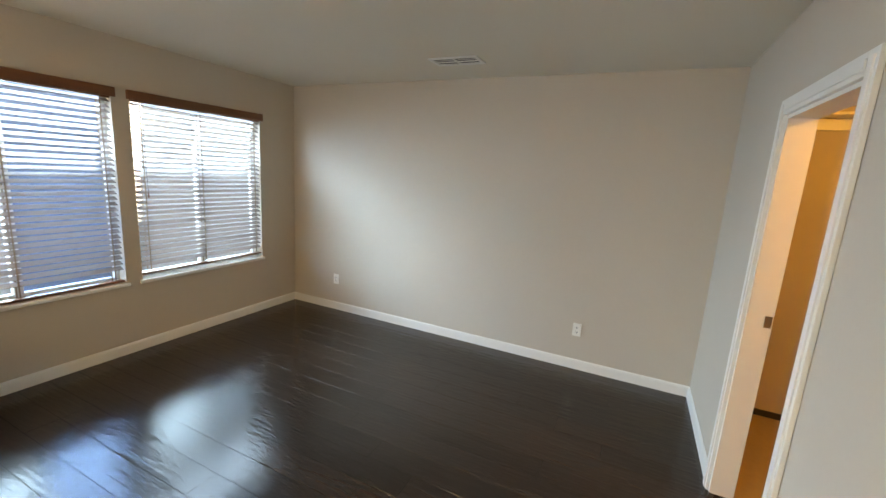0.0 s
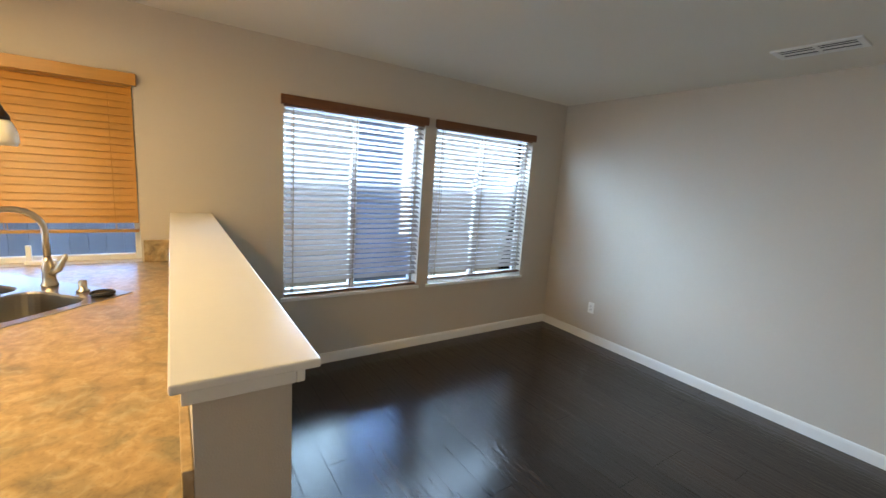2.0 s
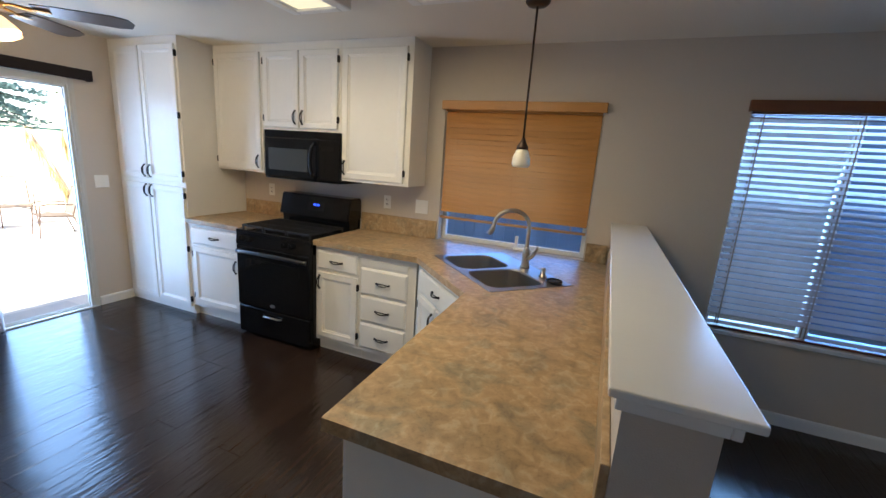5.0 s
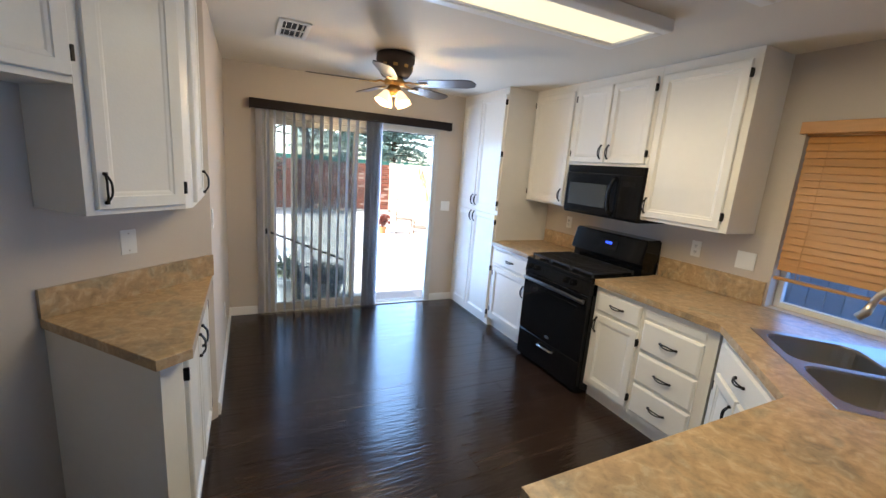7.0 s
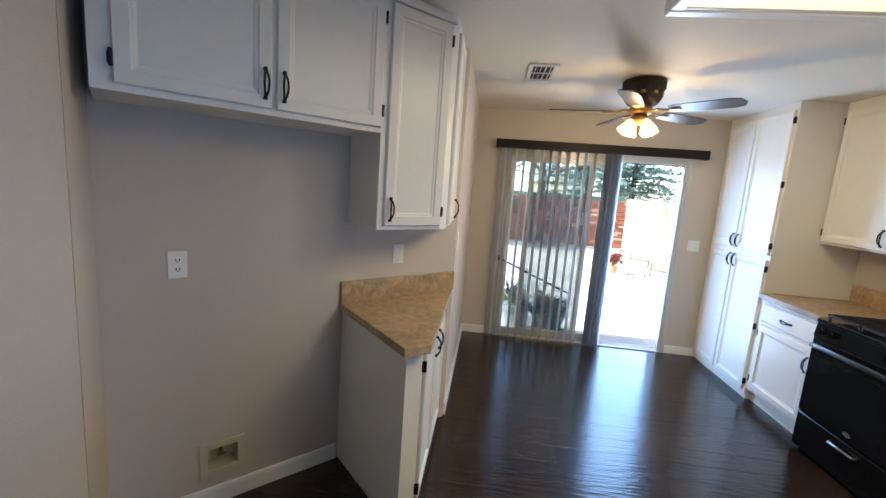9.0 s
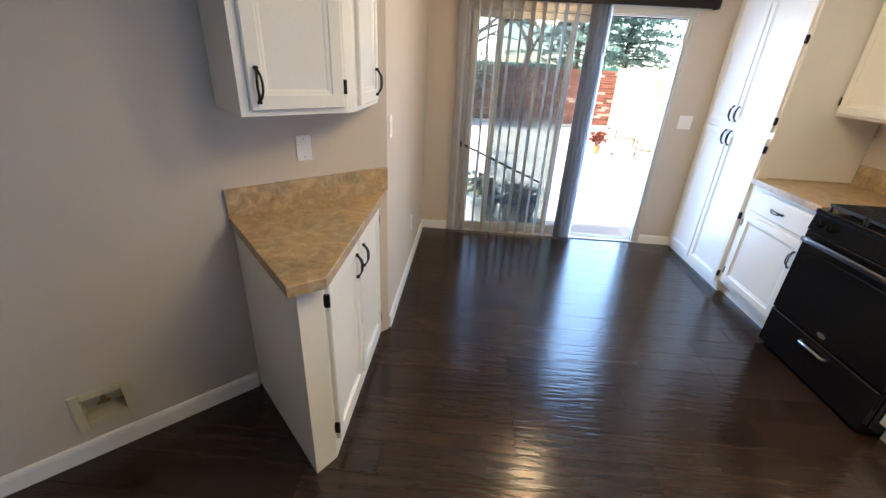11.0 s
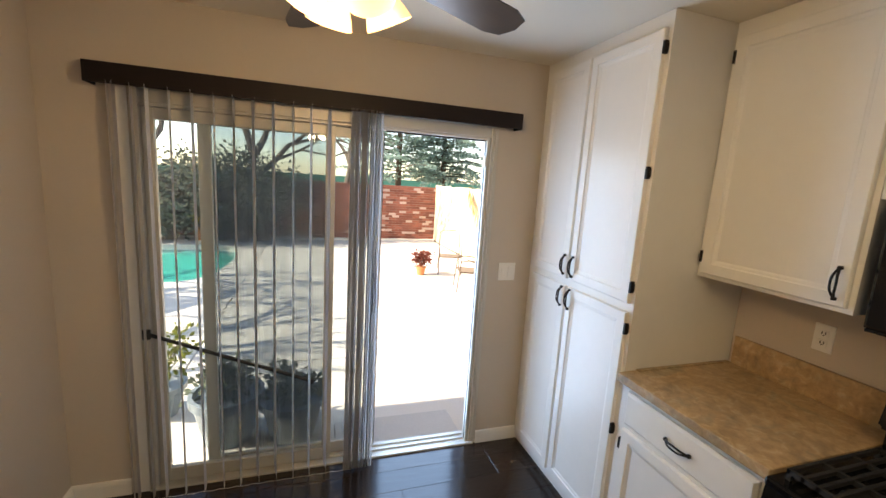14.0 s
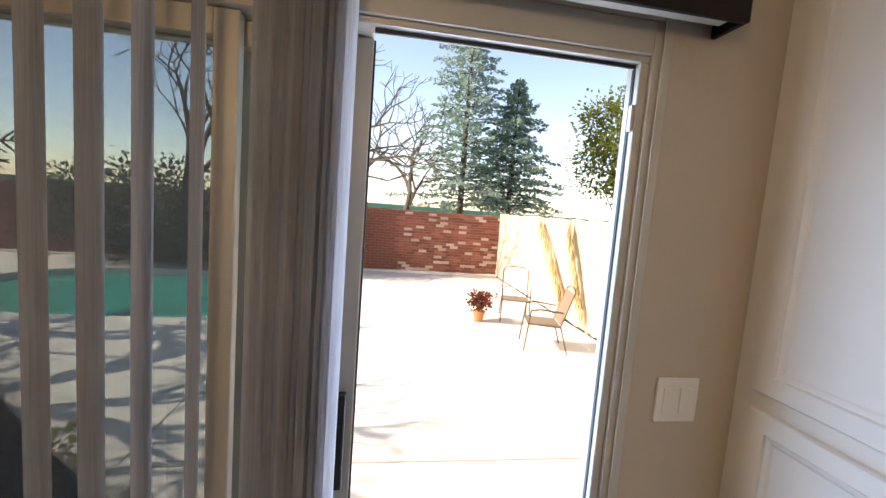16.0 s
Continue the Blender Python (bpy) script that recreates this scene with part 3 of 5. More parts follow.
PULL_UP, PULL_FLAT = bow_handle(0.105), bow_handle(0.105, False)
HINGE_MESH = mesh_of("hinge", boxes((-0.006, 0.006, -0.021, 0.0, -0.026, 0.026), (-0.009, 0.009, -0.006, 0.0, -0.018, 0.018), bevel=0.002), IRON)


def add_door(cab, x0, x1, z0, z1, handle, hinge_side, hinges=2):
    """handle: (x, z) of the pull's middle; hinge_side: 0 left, 1 right."""
    d = part("door", panel(x0, x1, z0, z1, DOOR_RINGS), CAB, cab)
    if handle:
        ob = part("handle", PULL_UP, IRON, d, "black wrought-iron pull")
        ob.location = (handle[0], -0.019, handle[1])
    x = x0 - 0.004 if hinge_side == 0 else x1 + 0.004
    for k in range(hinges):
        z = z0 + 0.075 + (z1 - z0 - 0.15) * k / (hinges - 1)
        ob = part("hinge", HINGE_MESH, IRON, d, "small black hinge")
        ob.location = (x, 0, z)
    return d


def add_drawer(cab, x0, x1, z0, z1, pull=True):
    d = part("drawer", panel(x0, x1, z0, z1, DRAWER_RINGS), CAB, cab)
    if pull:
        ob = part("handle", PULL_FLAT, IRON, d, "black wrought-iron pull")
        ob.location = ((x0 + x1) / 2, -0.019, (z0 + z1) / 2)
    return d


FACE = -2.14          # front of the base cabinets on the west wall
UFACE = -2.475        # front of the wall cabinets
TOP = 0.93


def west(y, z=0.0, face=FACE):
    """A frame whose x runs along the west wall, y into it."""
    return pose(face, y, z, 0, 0, 90)


def base_body(cab, w, depth=0.63, h=0.888):
    part("body", boxes((0, w, 0.0, depth, 0.10, h)), CAB, cab)
    part("toe_kick", boxes((0, w, 0.05, depth, 0.0, 0.099)), CAB, cab)


WHITE_BASE = "white painted base cabinet"
# pantry
w = 0.905
pan = thing("pantry_cabinet", west(YS + 0.002), "tall white painted four-door pantry cabinet", "cabinet")
part("body", boxes((0, w, 0.0, 0.638, 0.035, H - 0.002)), CAB, pan)
part("toe_kick", boxes((0, w, 0.012, 0.638, 0.0, 0.034)), CAB, pan)
mid = 0.430
for z0, z1, hz in ((0.075, 1.198, 1.135), (1.240, 2.385, 1.315)):
    add_door(pan, 0.06, mid - 0.008, z0, z1, (mid - 0.036, hz), 0, 0)
    add_door(pan, mid + 0.008, w - 0.022, z0, z1, (mid + 0.038, hz), 1, 3)
# base cabinet left of the range
w = 0.64
cab = thing("base_cabinet", west(-2.686), WHITE_BASE + " between pantry and range", "cabinet")
base_body(cab, w)
add_drawer(cab, 0.045, w - 0.03, 0.705, 0.855)
add_door(cab, 0.045, w - 0.03, 0.135, 0.68, (w - 0.06, 0.56), 0)
# right of the range
w = 0.405
cab = thing("base_cabinet", west(-1.263), WHITE_BASE + " with one drawer over a door", "cabinet")
base_body(cab, w)
add_drawer(cab, 0.025, w - 0.015, 0.705, 0.85)
add_door(cab, 0.025, w - 0.015, 0.135, 0.68, (0.05, 0.60), 1)
w = 0.47
cab = thing("drawer_cabinet", west(-0.856), "white painted cabinet with a stack of three drawers", "cabinet")
base_body(cab, w)
part("rail", boxes((0.018, w - 0.065, -0.008, 0.0, 0.795, 0.845), bevel=0.003), CAB, cab)
for z0, z1 in ((0.575, 0.775), (0.355, 0.555), (0.135, 0.335)):
    add_drawer(cab, 0.018, w - 0.065, z0, z1)
# diagonal sink cabinet
w = 0.755
cab = thing("sink_cabinet", pose(-2.14, -0.372, 0, 0, 0, 45), "white painted diagonal sink cabinet with two doors", "cabinet")
bm = bmesh.new()
prism(bm, [(0.0, 0), (w, 0), (w, 0.30), (0.375, 0.65), (0, 0.30)], 0.10, 0.70)
prism(bm, [(0.0, 0), (w, 0), (w, 0.035), (0, 0.035)], 0.70, 0.888)
part("body", bm, CAB, cab)
part("toe_kick", boxes((0.02, w - 0.02, 0.05, 0.2, 0, 0.099)), CAB, cab)
add_drawer(cab, 0.07, w - 0.05, 0.705, 0.855)
add_door(cab, 0.07, w / 2 - 0.004, 0.135, 0.68, (w / 2 - 0.035, 0.58), 0)
add_door(cab, w / 2 + 0.012, w - 0.05, 0.135, 0.68, (w / 2 + 0.045, 0.58), 1)
# peninsula cabinet
cab = thing("peninsula_cabinet", pose(-1.60, 0.205, 0), "white painted peninsula cabinet under the counter", "cabinet")
part("body", boxes((0, 1.14, 0.0, 0.650, 0.10, 0.888)), CAB, cab)
part("toe_kick", boxes((0.0, 1.12, 0.05, 0.650, 0, 0.099)), CAB, cab)
part("end_panel", boxes((1.141, 1.155, 0.012, 0.650, 0.0, 0.888), bevel=0.002), CAB, cab)
for k in range(2):
    add_door(cab, 0.05 + 0.53 * k, 0.55 + 0.53 * k, 0.135, 0.855, (0.51 + 0.11 * k, 0.74), k)

# ---- countertops ----
ctop = thing("countertop", pose(0, 0, 0), "beige granite-patterned laminate countertop with diagonal sink corner", "countertop")
SC = Vector((-2.145, 0.185, 0))     # sink middle
U, V = Vector((0.7071, 0.7071, 0)), Vector((-0.7071, 0.7071, 0))


def at_sink(u, v, z=0.0):
    return SC + U * u + V * v + Vector((0, 0, z))


SU, SV = 0.385, 0.255               # half the cut-out
bm = bmesh.new()
outer = [(XW + 0.001, -1.263), (-2.10, -1.263), (-2.10, -0.372), (-1.565, 0.163), (-0.402, 0.175), (-0.402, 0.866), (XW + 0.001, 0.866)]
hole = [at_sink(a, b) for a, b in ((-SU, -SV), (SU, -SV), (SU, SV), (-SU, SV))]
ov = [bm.verts.new((x, y, TOP)) for x, y in outer]
hv = [bm.verts.new((p.x, p.y, TOP)) for p in hole]
es = [bm.edges.new((ov[i], ov[(i + 1) % 7])) for i in range(7)] + [bm.edges.new((hv[i], hv[(i + 1) % 4])) for i in range(4)]
bmesh.ops.triangle_fill(bm, use_beauty=True, edges=es)
ret = bmesh.ops.extrude_face_region(bm, geom=list(bm.faces))
bmesh.ops.translate(bm, verts=[v for v in ret["geom"] if isinstance(v, bmesh.types.BMVert)], vec=(0, 0, -0.04))
bmesh.ops.recalc_face_normals(bm, faces=bm.faces)
part("top", bm, LAMINATE, ctop)
part("backsplash", boxes((XW + 0.001, XW + 0.02, -1.263, KW[0] - 0.012, TOP + 0.001, 1.085), bevel=0.003), LAMINATE, ctop)
part("backsplash", boxes((XW + 0.001, XW + 0.02, KW[1] + 0.012, 0.838, TOP + 0.001, 1.07), bevel=0.003), LAMINATE, ctop)
part("backsplash", boxes((XW + 0.021, -0.404, 0.847, 0.866, TOP + 0.001, 1.05), bevel=0.003), LAMINATE, ctop)
part("sill", boxes((XW - 0.088, XW + 0.0, KW[0] + 0.001, KW[1] - 0.001, TOP - 0.03, TOP + 0.0012)), LAMINATE, ctop)
ct = thing("countertop", pose(0, 0, 0), "short beige laminate countertop between pantry and range", "countertop")
part("top", boxes((XW + 0.001, -2.10, -2.686, -2.040, TOP - 0.04, TOP), bevel=0.004), LAMINATE, ct)
part("backsplash", boxes((XW + 0.001, XW + 0.02, -2.665, -2.042, TOP + 0.001, 1.07), bevel=0.003), LAMINATE, ct)
part("backsplash", boxes((XW + 0.02, -2.20, -2.686, -2.667, TOP + 0.001, 0.935)), LAMINATE, ct)

# ---- sink and faucet ----
sink = thing("double_sink", Matrix.Translation(at_sink(0, 0, TOP)) @ pose(0, 0, 0, 0, 0, 45), "stainless steel double-bowl drop-in sink", "sink")


def bowl(bm, u0, u1, v0, v1, depth, r=0.07):
    """An open bowl with rounded corners, sloping in a little."""
    def ring(inset, z, rr):
        pts = []
        for cx, cy, a0 in ((u1 - inset - rr, v1 - inset - rr, 0), (u0 + inset + rr, v1 - inset - rr, 90), (u0 + inset + rr, v0 + inset + rr, 180), (u1 - inset - rr, v0 + inset + rr, 270)):
            for k in range(6):
                a = radians(a0 + 18 * k)
                pts.append(bm.verts.new((cx + rr * math.cos(a), cy + rr * math.sin(a), z)))
        return pts
    rings = [ring(0, 0.004, r), ring(0.006, -0.004, r), ring(0.018, -depth + 0.03, r), ring(0.05, -depth, r * 0.8)]
    for a, b in zip(rings, rings[1:]):
        for k in range(24):
            bm.faces.new((a[(k + 1) % 24], a[k], b[k], b[(k + 1) % 24]))
    bm.faces.new(rings[-1])
    return rings[0]


bm = bmesh.new()
rims = [bowl(bm, -0.365, -0.02, -0.245, 0.13, 0.17), bowl(bm, 0.02, 0.365, -0.245, 0.13, 0.19)]
ob_ = [bm.verts.new((a * 0.41, b, 0.004)) for a, b in ((-1, -0.28), (1, -0.28), (1, 0.28), (-1, 0.28))]
edges = [bm.edges.new((ob_[i], ob_[(i + 1) % 4])) for i in range(4)]
for r in rims:
    edges += [bm.edges.get((r[k], r[(k + 1) % 24])) for k in range(24)]
bmesh.ops.triangle_fill(bm, use_beauty=True, edges=edges)
lo_ = [bm.verts.new((v.co.x * 1.004, v.co.y * 1.004, 0.0005)) for v in ob_]
for i in range(4):
    bm.faces.new((ob_[i], lo_[i], lo_[(i + 1) % 4], ob_[(i + 1) % 4]))
bmesh.ops.recalc_face_normals(bm, faces=bm.faces)
part("basin", bm, STEEL, sink)
for u, z in ((-0.19, -0.17), (0.19, -0.19)):
    part("drain", lathe(bmesh.new(), ((0.05, 0.0), (0.052, 0.003), (0.038, 0.004), (0.03, 0.001)), (u, -0.06, z), 20), STEEL, sink, smooth=False)

fa = thing("faucet", Matrix.Translation(at_sink(0.0, 0.215, TOP + 0.005)) @ pose(0, 0, 0, 0, 0, 45), "brushed nickel gooseneck faucet behind the sink", "faucet")
part("base", lathe(bmesh.new(), ((0.034, 0), (0.034, 0.006), (0.027, 0.018), (0.024, 0.05), (0.026, 0.085), (0.020, 0.12), (0.015, 0.14))), NICKEL, fa, smooth=True)
arc = [(0, 0, 0.13), (0, 0, 0.22)]
R_ = 0.105
for k in range(13):
    a = radians(180 - 15 * k)
    arc.append((-R_ * 0.45 * (1 + math.cos(a)), -R_ * (1 + math.cos(a)), 0.27 + R_ * math.sin(a)))
part("spout", tube(bmesh.new(), arc, 0.0135, 12), NICKEL, fa, smooth=True)
e = Vector(arc[-1])
part("spray_head", tube(bmesh.new(), [e + Vector((0, 0, 0.012)), e + Vector((-0.004, -0.008, -0.03)), e + Vector((-0.014, -0.03, -0.062))], [0.014, 0.018, 0.017], 12), NICKEL, fa, smooth=True)
part("lever", tube(bmesh.new(), [(0.015, 0, 0.06), (0.05, 0.01, 0.085), (0.085, 0.02, 0.145), (0.088, 0.02, 0.16)], [0.017, 0.016, 0.010, 0.008], 10), NICKEL, fa, smooth=True)
so = thing("soap_dispenser", Matrix.Translation(at_sink(0.215, 0.205, TOP + 0.005)), "brushed nickel air gap cap on the sink deck", "sink fitting")
part("cap", lathe(bmesh.new(), ((0.026, 0), (0.026, 0.005), (0.017, 0.008), (0.016, 0.045), (0.014, 0.052), (0.0, 0.056))), NICKEL, so, smooth=True)
st = thing("sink_stopper", Matrix.Translation(at_sink(0.335, 0.20, TOP + 0.0055)), "black rubber sink strainer ring lying on the deck", "stopper")
part("ring", tube(bmesh.new(), [(0.042 * math.cos(radians(20 * k)), 0.042 * math.sin(radians(20 * k)), 0.007) for k in range(18)], 0.007, 8, closed=True), RUBBER, st, smooth=True)
part("basket", lathe(bmesh.new(), ((0.028, 0.0), (0.034, 0.006), (0.0, 0.007))), STEEL, st, smooth=True)
la = thing("window_crank", pose(XW - 0.055, 0.20, TOP + 0.0015), "white plastic latch lever on the kitchen window sill", "latch")
part("base", boxes((-0.02, 0.03, -0.06, 0.07, 0, 0.02), bevel=0.005), PLATE, la)
part("lever", boxes((-0.01, 0.008, -0.055, -0.03, 0.02, 0.11), bevel=0.004), PLATE, la)


# ---- gas range ----
RY0, RY1 = -2.034, -1.268
RW = RY1 - RY0
rng = thing("gas_range", west(RY0, 0, -2.08), "black freestanding gas range with cast-iron grates", "range")
part("body", boxes((0.0, RW, 0.03, 0.69, 0.02, 0.895)), BLACK, rng)
part("cooktop", boxes((0.0, RW, -0.012, 0.64, 0.896, 0.925), bevel=0.008), BLACK, rng)
bm = bmesh.new()
prism(bm, [(0, 0), (RW, 0), (RW, 0.055), (0, 0.055)], 0.80, 0.8955)
for v in bm.verts:
    if v.co.z < 0.85 and v.co.y < 0.01:
        v.co.y = -0.012
cp = part("control_panel", bm, BLACK, rng)
for x in (0.07, 0.145, RW - 0.255, RW - 0.18):
    bm = bmesh.new()
    lathe(bm, ((0.023, 0), (0.021, 0.022), (0.016, 0.026), (0.0, 0.027)))
    box(bm, -0.004, 0.004, -0.018, 0.018, 0.02, 0.036, bevel=0.001)
    bmesh.ops.rotate(bm, verts=bm.verts, cent=(0, 0, 0), matrix=Matrix.Rotation(radians(84), 3, "X"))
    kb = part("knob", bm, BLACK, rng)
    kb.location = (x, -0.008, 0.852)
od = part("oven_door", panel(0.004, RW - 0.004, 0.275, 0.795, ((0, 0.028), (0, -0.008), (0.006, -0.014))), BLACK, rng)
part("oven_window", panel(0.10, RW - 0.10, 0.36, 0.69, ((0, -0.0141), (0.002, -0.0165))), BLACKGLASS, od)
bm = bmesh.new()
N_ = 14
rows_ = []
for k in range(N_ + 1):
    f = k / N_
    x, out = 0.022 + (RW - 0.044) * f, -0.034 - 0.020 * math.sin(math.pi * f)
    drop = 0.014 * (2 * f - 1) ** 2
    rows_.append([bm.verts.new((x, out + a, 0.757 - drop + b)) for a, b in ((0, -0.016), (-0.007, -0.011), (-0.008, 0.010), (-0.002, 0.016), (0.006, 0.012), (0.006, -0.012))])
for a, b in zip(rows_, rows_[1:]):
    for k in range(6):
        bm.faces.new((a[k], a[(k + 1) % 6], b[(k + 1) % 6], b[k]))
bm.faces.new(rows_[0][::-1])
bm.faces.new(rows_[-1])
for x in (0.03, RW - 0.05):
    box(bm, x, x + 0.02, -0.036, -0.0142, 0.735, 0.757)
part("oven_handle", bm, DARKSTEEL, od, "dark steel oven handle", smooth=True)
bm = bmesh.new()
lathe(bm, ((0.02, 0), (0.0, 0.0012)))
bmesh.ops.scale(bm, vec=(1.4, 0.7, 1), verts=bm.verts)
bmesh.ops.rotate(bm, verts=bm.verts, cent=(0, 0, 0), matrix=Matrix.Rotation(radians(90), 3, "X"))
bd = part("badge", bm, STEEL, od, "small silver oval badge")
bd.location = (RW / 2, -0.0142, 0.315)
dr = part("drawer", panel(0.004, RW - 0.004, 0.025, 0.265, ((0, 0.028), (0, -0.006), (0.006, -0.012))), BLACK, rng)
part("drawer_handle", tube(bmesh.new(), [(RW / 2 - 0.09, -0.012, 0.215), (RW / 2 - 0.08, -0.034, 0.217), (RW / 2 + 0.08, -0.034, 0.217), (RW / 2 + 0.09, -0.012, 0.215)], 0.008, 8), STEEL, dr, smooth=True)
part("backguard_foot", boxes((0.012, RW - 0.012, 0.520, 0.69, 0.926, 1.012)), BLACK, rng)
bm = bmesh.new()
prism(bm, [(0.0, 0.478), (RW, 0.478), (RW, 0.69), (0.0, 0.69)], 1.0125, 1.205)
for v in bm.verts:
    if v.co.z > 1.1 and v.co.y < 0.65:
        v.co.y = 0.525
bmesh.ops.bevel(bm, geom=list(bm.edges), offset=0.011, segments=3, affect="EDGES")
bg = part("backguard", bm, BLACK, rng)
bm = boxes((RW * 0.42, RW * 0.66, -0.004, 0.0, 0.01, 0.095), bevel=0.001)
bmesh.ops.rotate(bm, verts=bm.verts, cent=(0, 0, 0), matrix=Matrix.Rotation(radians(-13.7), 3, "X"))
ob = part("clock_panel", bm, BLACKGLASS, bg)
ob.location = (0, 0.4895, 1.058)
for k in range(4):
    bm = boxes((0, 0.009, -0.0055, -0.0045, 0.0, 0.022))
    ob = part("clock_digit", bm, DISPLAY, bg, "blue lit clock digit")
    ob.location = (RW * 0.50 + 0.016 * k + (0.004 if k > 1 else 0), 0.5045, 1.112)
for k, (x, y, r) in enumerate(((0.15, 0.14, 0.045), (0.15, 0.36, 0.036), (RW - 0.15, 0.14, 0.05), (RW - 0.15, 0.36, 0.036), (RW / 2, 0.25, 0.04))):
    part("burner", lathe(bmesh.new(), ((r, 0), (r, 0.006), (r * 0.8, 0.012), (r * 0.78, 0.018), (0.0, 0.02)), (x, y, 0.9255), 18), CASTIRON, rng)
for k in range(3):
    x0 = 0.025 + k * (RW - 0.05) / 3
    x1 = x0 + (RW - 0.05) / 3 - 0.006
    bm = bmesh.new()
    for j in range(7):
        x = x0 + 0.008 + (x1 - x0 - 0.016) * j / 6
        box(bm, x - 0.005, x + 0.005, 0.03, 0.462, 0.948, 0.962)
    for y in (0.03, 0.17, 0.31, 0.45):
        box(bm, x0 + 0.004, x1 - 0.004, y, y + 0.012, 0.946, 0.9605)
    for x in (x0 + 0.008, x1 - 0.008):
        for y in (0.04, 0.455):
            box(bm, x - 0.006, x + 0.006, y - 0.006, y + 0.006, 0.9252, 0.948)
    part("grate", bm, CASTIRON, rng)
part("foot_rail", boxes((0.02, RW - 0.02, 0.04, 0.65, 0.0, 0.02)), BLACK, rng)

# ---- wall cabinets on the west wall ----
UZ1 = H - 0.002


def wall_cab(name, y0, w, z0, label, depth=0.303):
    c = thing(name, west(y0, 0, UFACE), label, "cabinet")
    part("body", boxes((0, w, 0, depth, z0, UZ1)), CAB, c)
    return c


WHITE_WALL = "white painted wall cabinet"
c = wall_cab("wall_cabinet", -2.686, 0.572, 1.372, WHITE_WALL + " beside the pantry")
add_door(c, 0.022, 0.555, 1.39, 2.385, (0.525, 1.47), 0)
c = wall_cab("wall_cabinet", -2.112, 0.822, 1.752, WHITE_WALL + " with two doors above the microwave")
add_door(c, 0.025, 0.402, 1.775, 2.385, (0.372, 1.86), 0)
add_door(c, 0.418, 0.795, 1.775, 2.385, (0.450, 1.86), 1)
c = wall_cab("wall_cabinet", -1.288, 0.63, 1.372, WHITE_WALL + " between microwave and window")
add_door(c, 0.022, 0.585, 1.395, 2.385, (0.05, 1.48), 1)

mw = thing("microwave", west(-2.066, 0, -2.445), "black over-the-range microwave with a curved handle", "microwave")
MWW = 0.79
part("body", boxes((0.0, MWW, 0.02, 0.332, 1.352, 1.750), bevel=0.003), BLACK, mw)
part("vent_grille", boxes((0.0, MWW, -0.004, 0.02, 1.692, 1.750), *[(0.02, MWW - 0.02, -0.008, -0.004, 1.698 + 0.012 * k, 1.704 + 0.012 * k) for k in range(4)]), BLACK, mw)
md = part("door", panel(0.0, 0.585, 1.354, 1.690, ((0, 0.02), (0, -0.006), (0.008, -0.012))), BLACK, mw)
part("window", panel(0.045, 0.470, 1.414, 1.600, ((0, -0.0121), (0.003, -0.014))), GREYGLASS, md, "grey mesh window")
part("control_panel", panel(0.588, MWW, 1.354, 1.690, ((0, 0.02), (0, -0.006), (0.006, -0.012))), BLACK, mw)
bm = bmesh.new()
tube(bm, [(0.55, -0.010, 1.375), (0.548, -0.04, 1.390)] + [(0.546 - 0.012 * math.sin(math.pi * k / 6), -0.048 - 0.01 * math.sin(math.pi * k / 6), 1.40 + 0.225 * k / 6) for k in range(7)] + [(0.548, -0.04, 1.64), (0.55, -0.010, 1.66)], 0.014, 10)
part("handle", bm, BLACK, md, "thick black bowed handle", smooth=True)
for r in range(5):
    for k in range(3):
        part("button", boxes((0.618 + 0.045 * k, 0.652 + 0.045 * k, -0.0132, -0.0121, 1.395 + 0.034 * r, 1.417 + 0.034 * r), bevel=0.0004), BLACK, mw)
part("display", boxes((0.618, 0.742, -0.0135, -0.0121, 1.600, 1.640)), BLACKGLASS, mw)
part("underside_lip", boxes((0.0, MWW, 0.0, 0.332, 1.339, 1.3515), bevel=0.003), BLACK, mw)

# ---- corner cabinets beside the refrigerator niche ----
D0 = 2.17                       # the diagonal wall is x - y = D0


def diag(s, d=0.0):
    """A point of the diagonal wall with x + y = s, d metres in front of it."""
    x, y = (s + D0) / 2, (s - D0) / 2
    return Vector((x - d * 0.7071, y + d * 0.7071, 0))


UD = 0.31
p = diag(1.086, UD)
c = thing("wall_cabinet", pose(p.x, p.y, 0, 0, 0, 225), "white painted two-door cabinet above the empty refrigerator niche", "cabinet")
wd = (1.086 + 0.350) / 1.4142
part("body", boxes((0, wd, 0, UD - 0.002, 1.825, UZ1), bevel=0.0), CAB, c)
add_door(c, 0.058, 0.531, 1.848, 2.395, (0.505, 1.935), 0)
add_door(c, 0.549, wd - 0.006, 1.848, 2.395, (0.575, 1.935), 1)
c = thing("wall_cabinet", pose(0, 0, 0), "white painted corner wall cabinet with two narrow doors", "cabinet")
a0, a1, b0 = diag(-0.352, UD), diag(-0.900, UD), diag(-0.352, 0.002)
fx = 0.395
bm = bmesh.new()
prism(bm, [(b0.x, b0.y), (a0.x, a0.y), (a1.x, a1.y), (fx, a1.y - (a1.x - fx) * 1.0 - 0.02), (fx, -1.772)], 1.375, UZ1)
part("body", bm, CAB, c)
L_ = (a0 - a1).length
d = part("door", panel(0.03, L_ - 0.016, 1.395, 2.395, DOOR_RINGS), CAB, c)
d.matrix_basis = pose(a0.x, a0.y, 0, 0, 0, 225)
hd = part("handle", PULL_UP, IRON, d, "black wrought-iron pull")
hd.location = (0.058, -0.019, 1.475)
for z in (1.47, 2.32):
    hg = part("hinge", HINGE_MESH, IRON, d, "small black hinge")
    hg.location = (L_ - 0.010, 0, z)
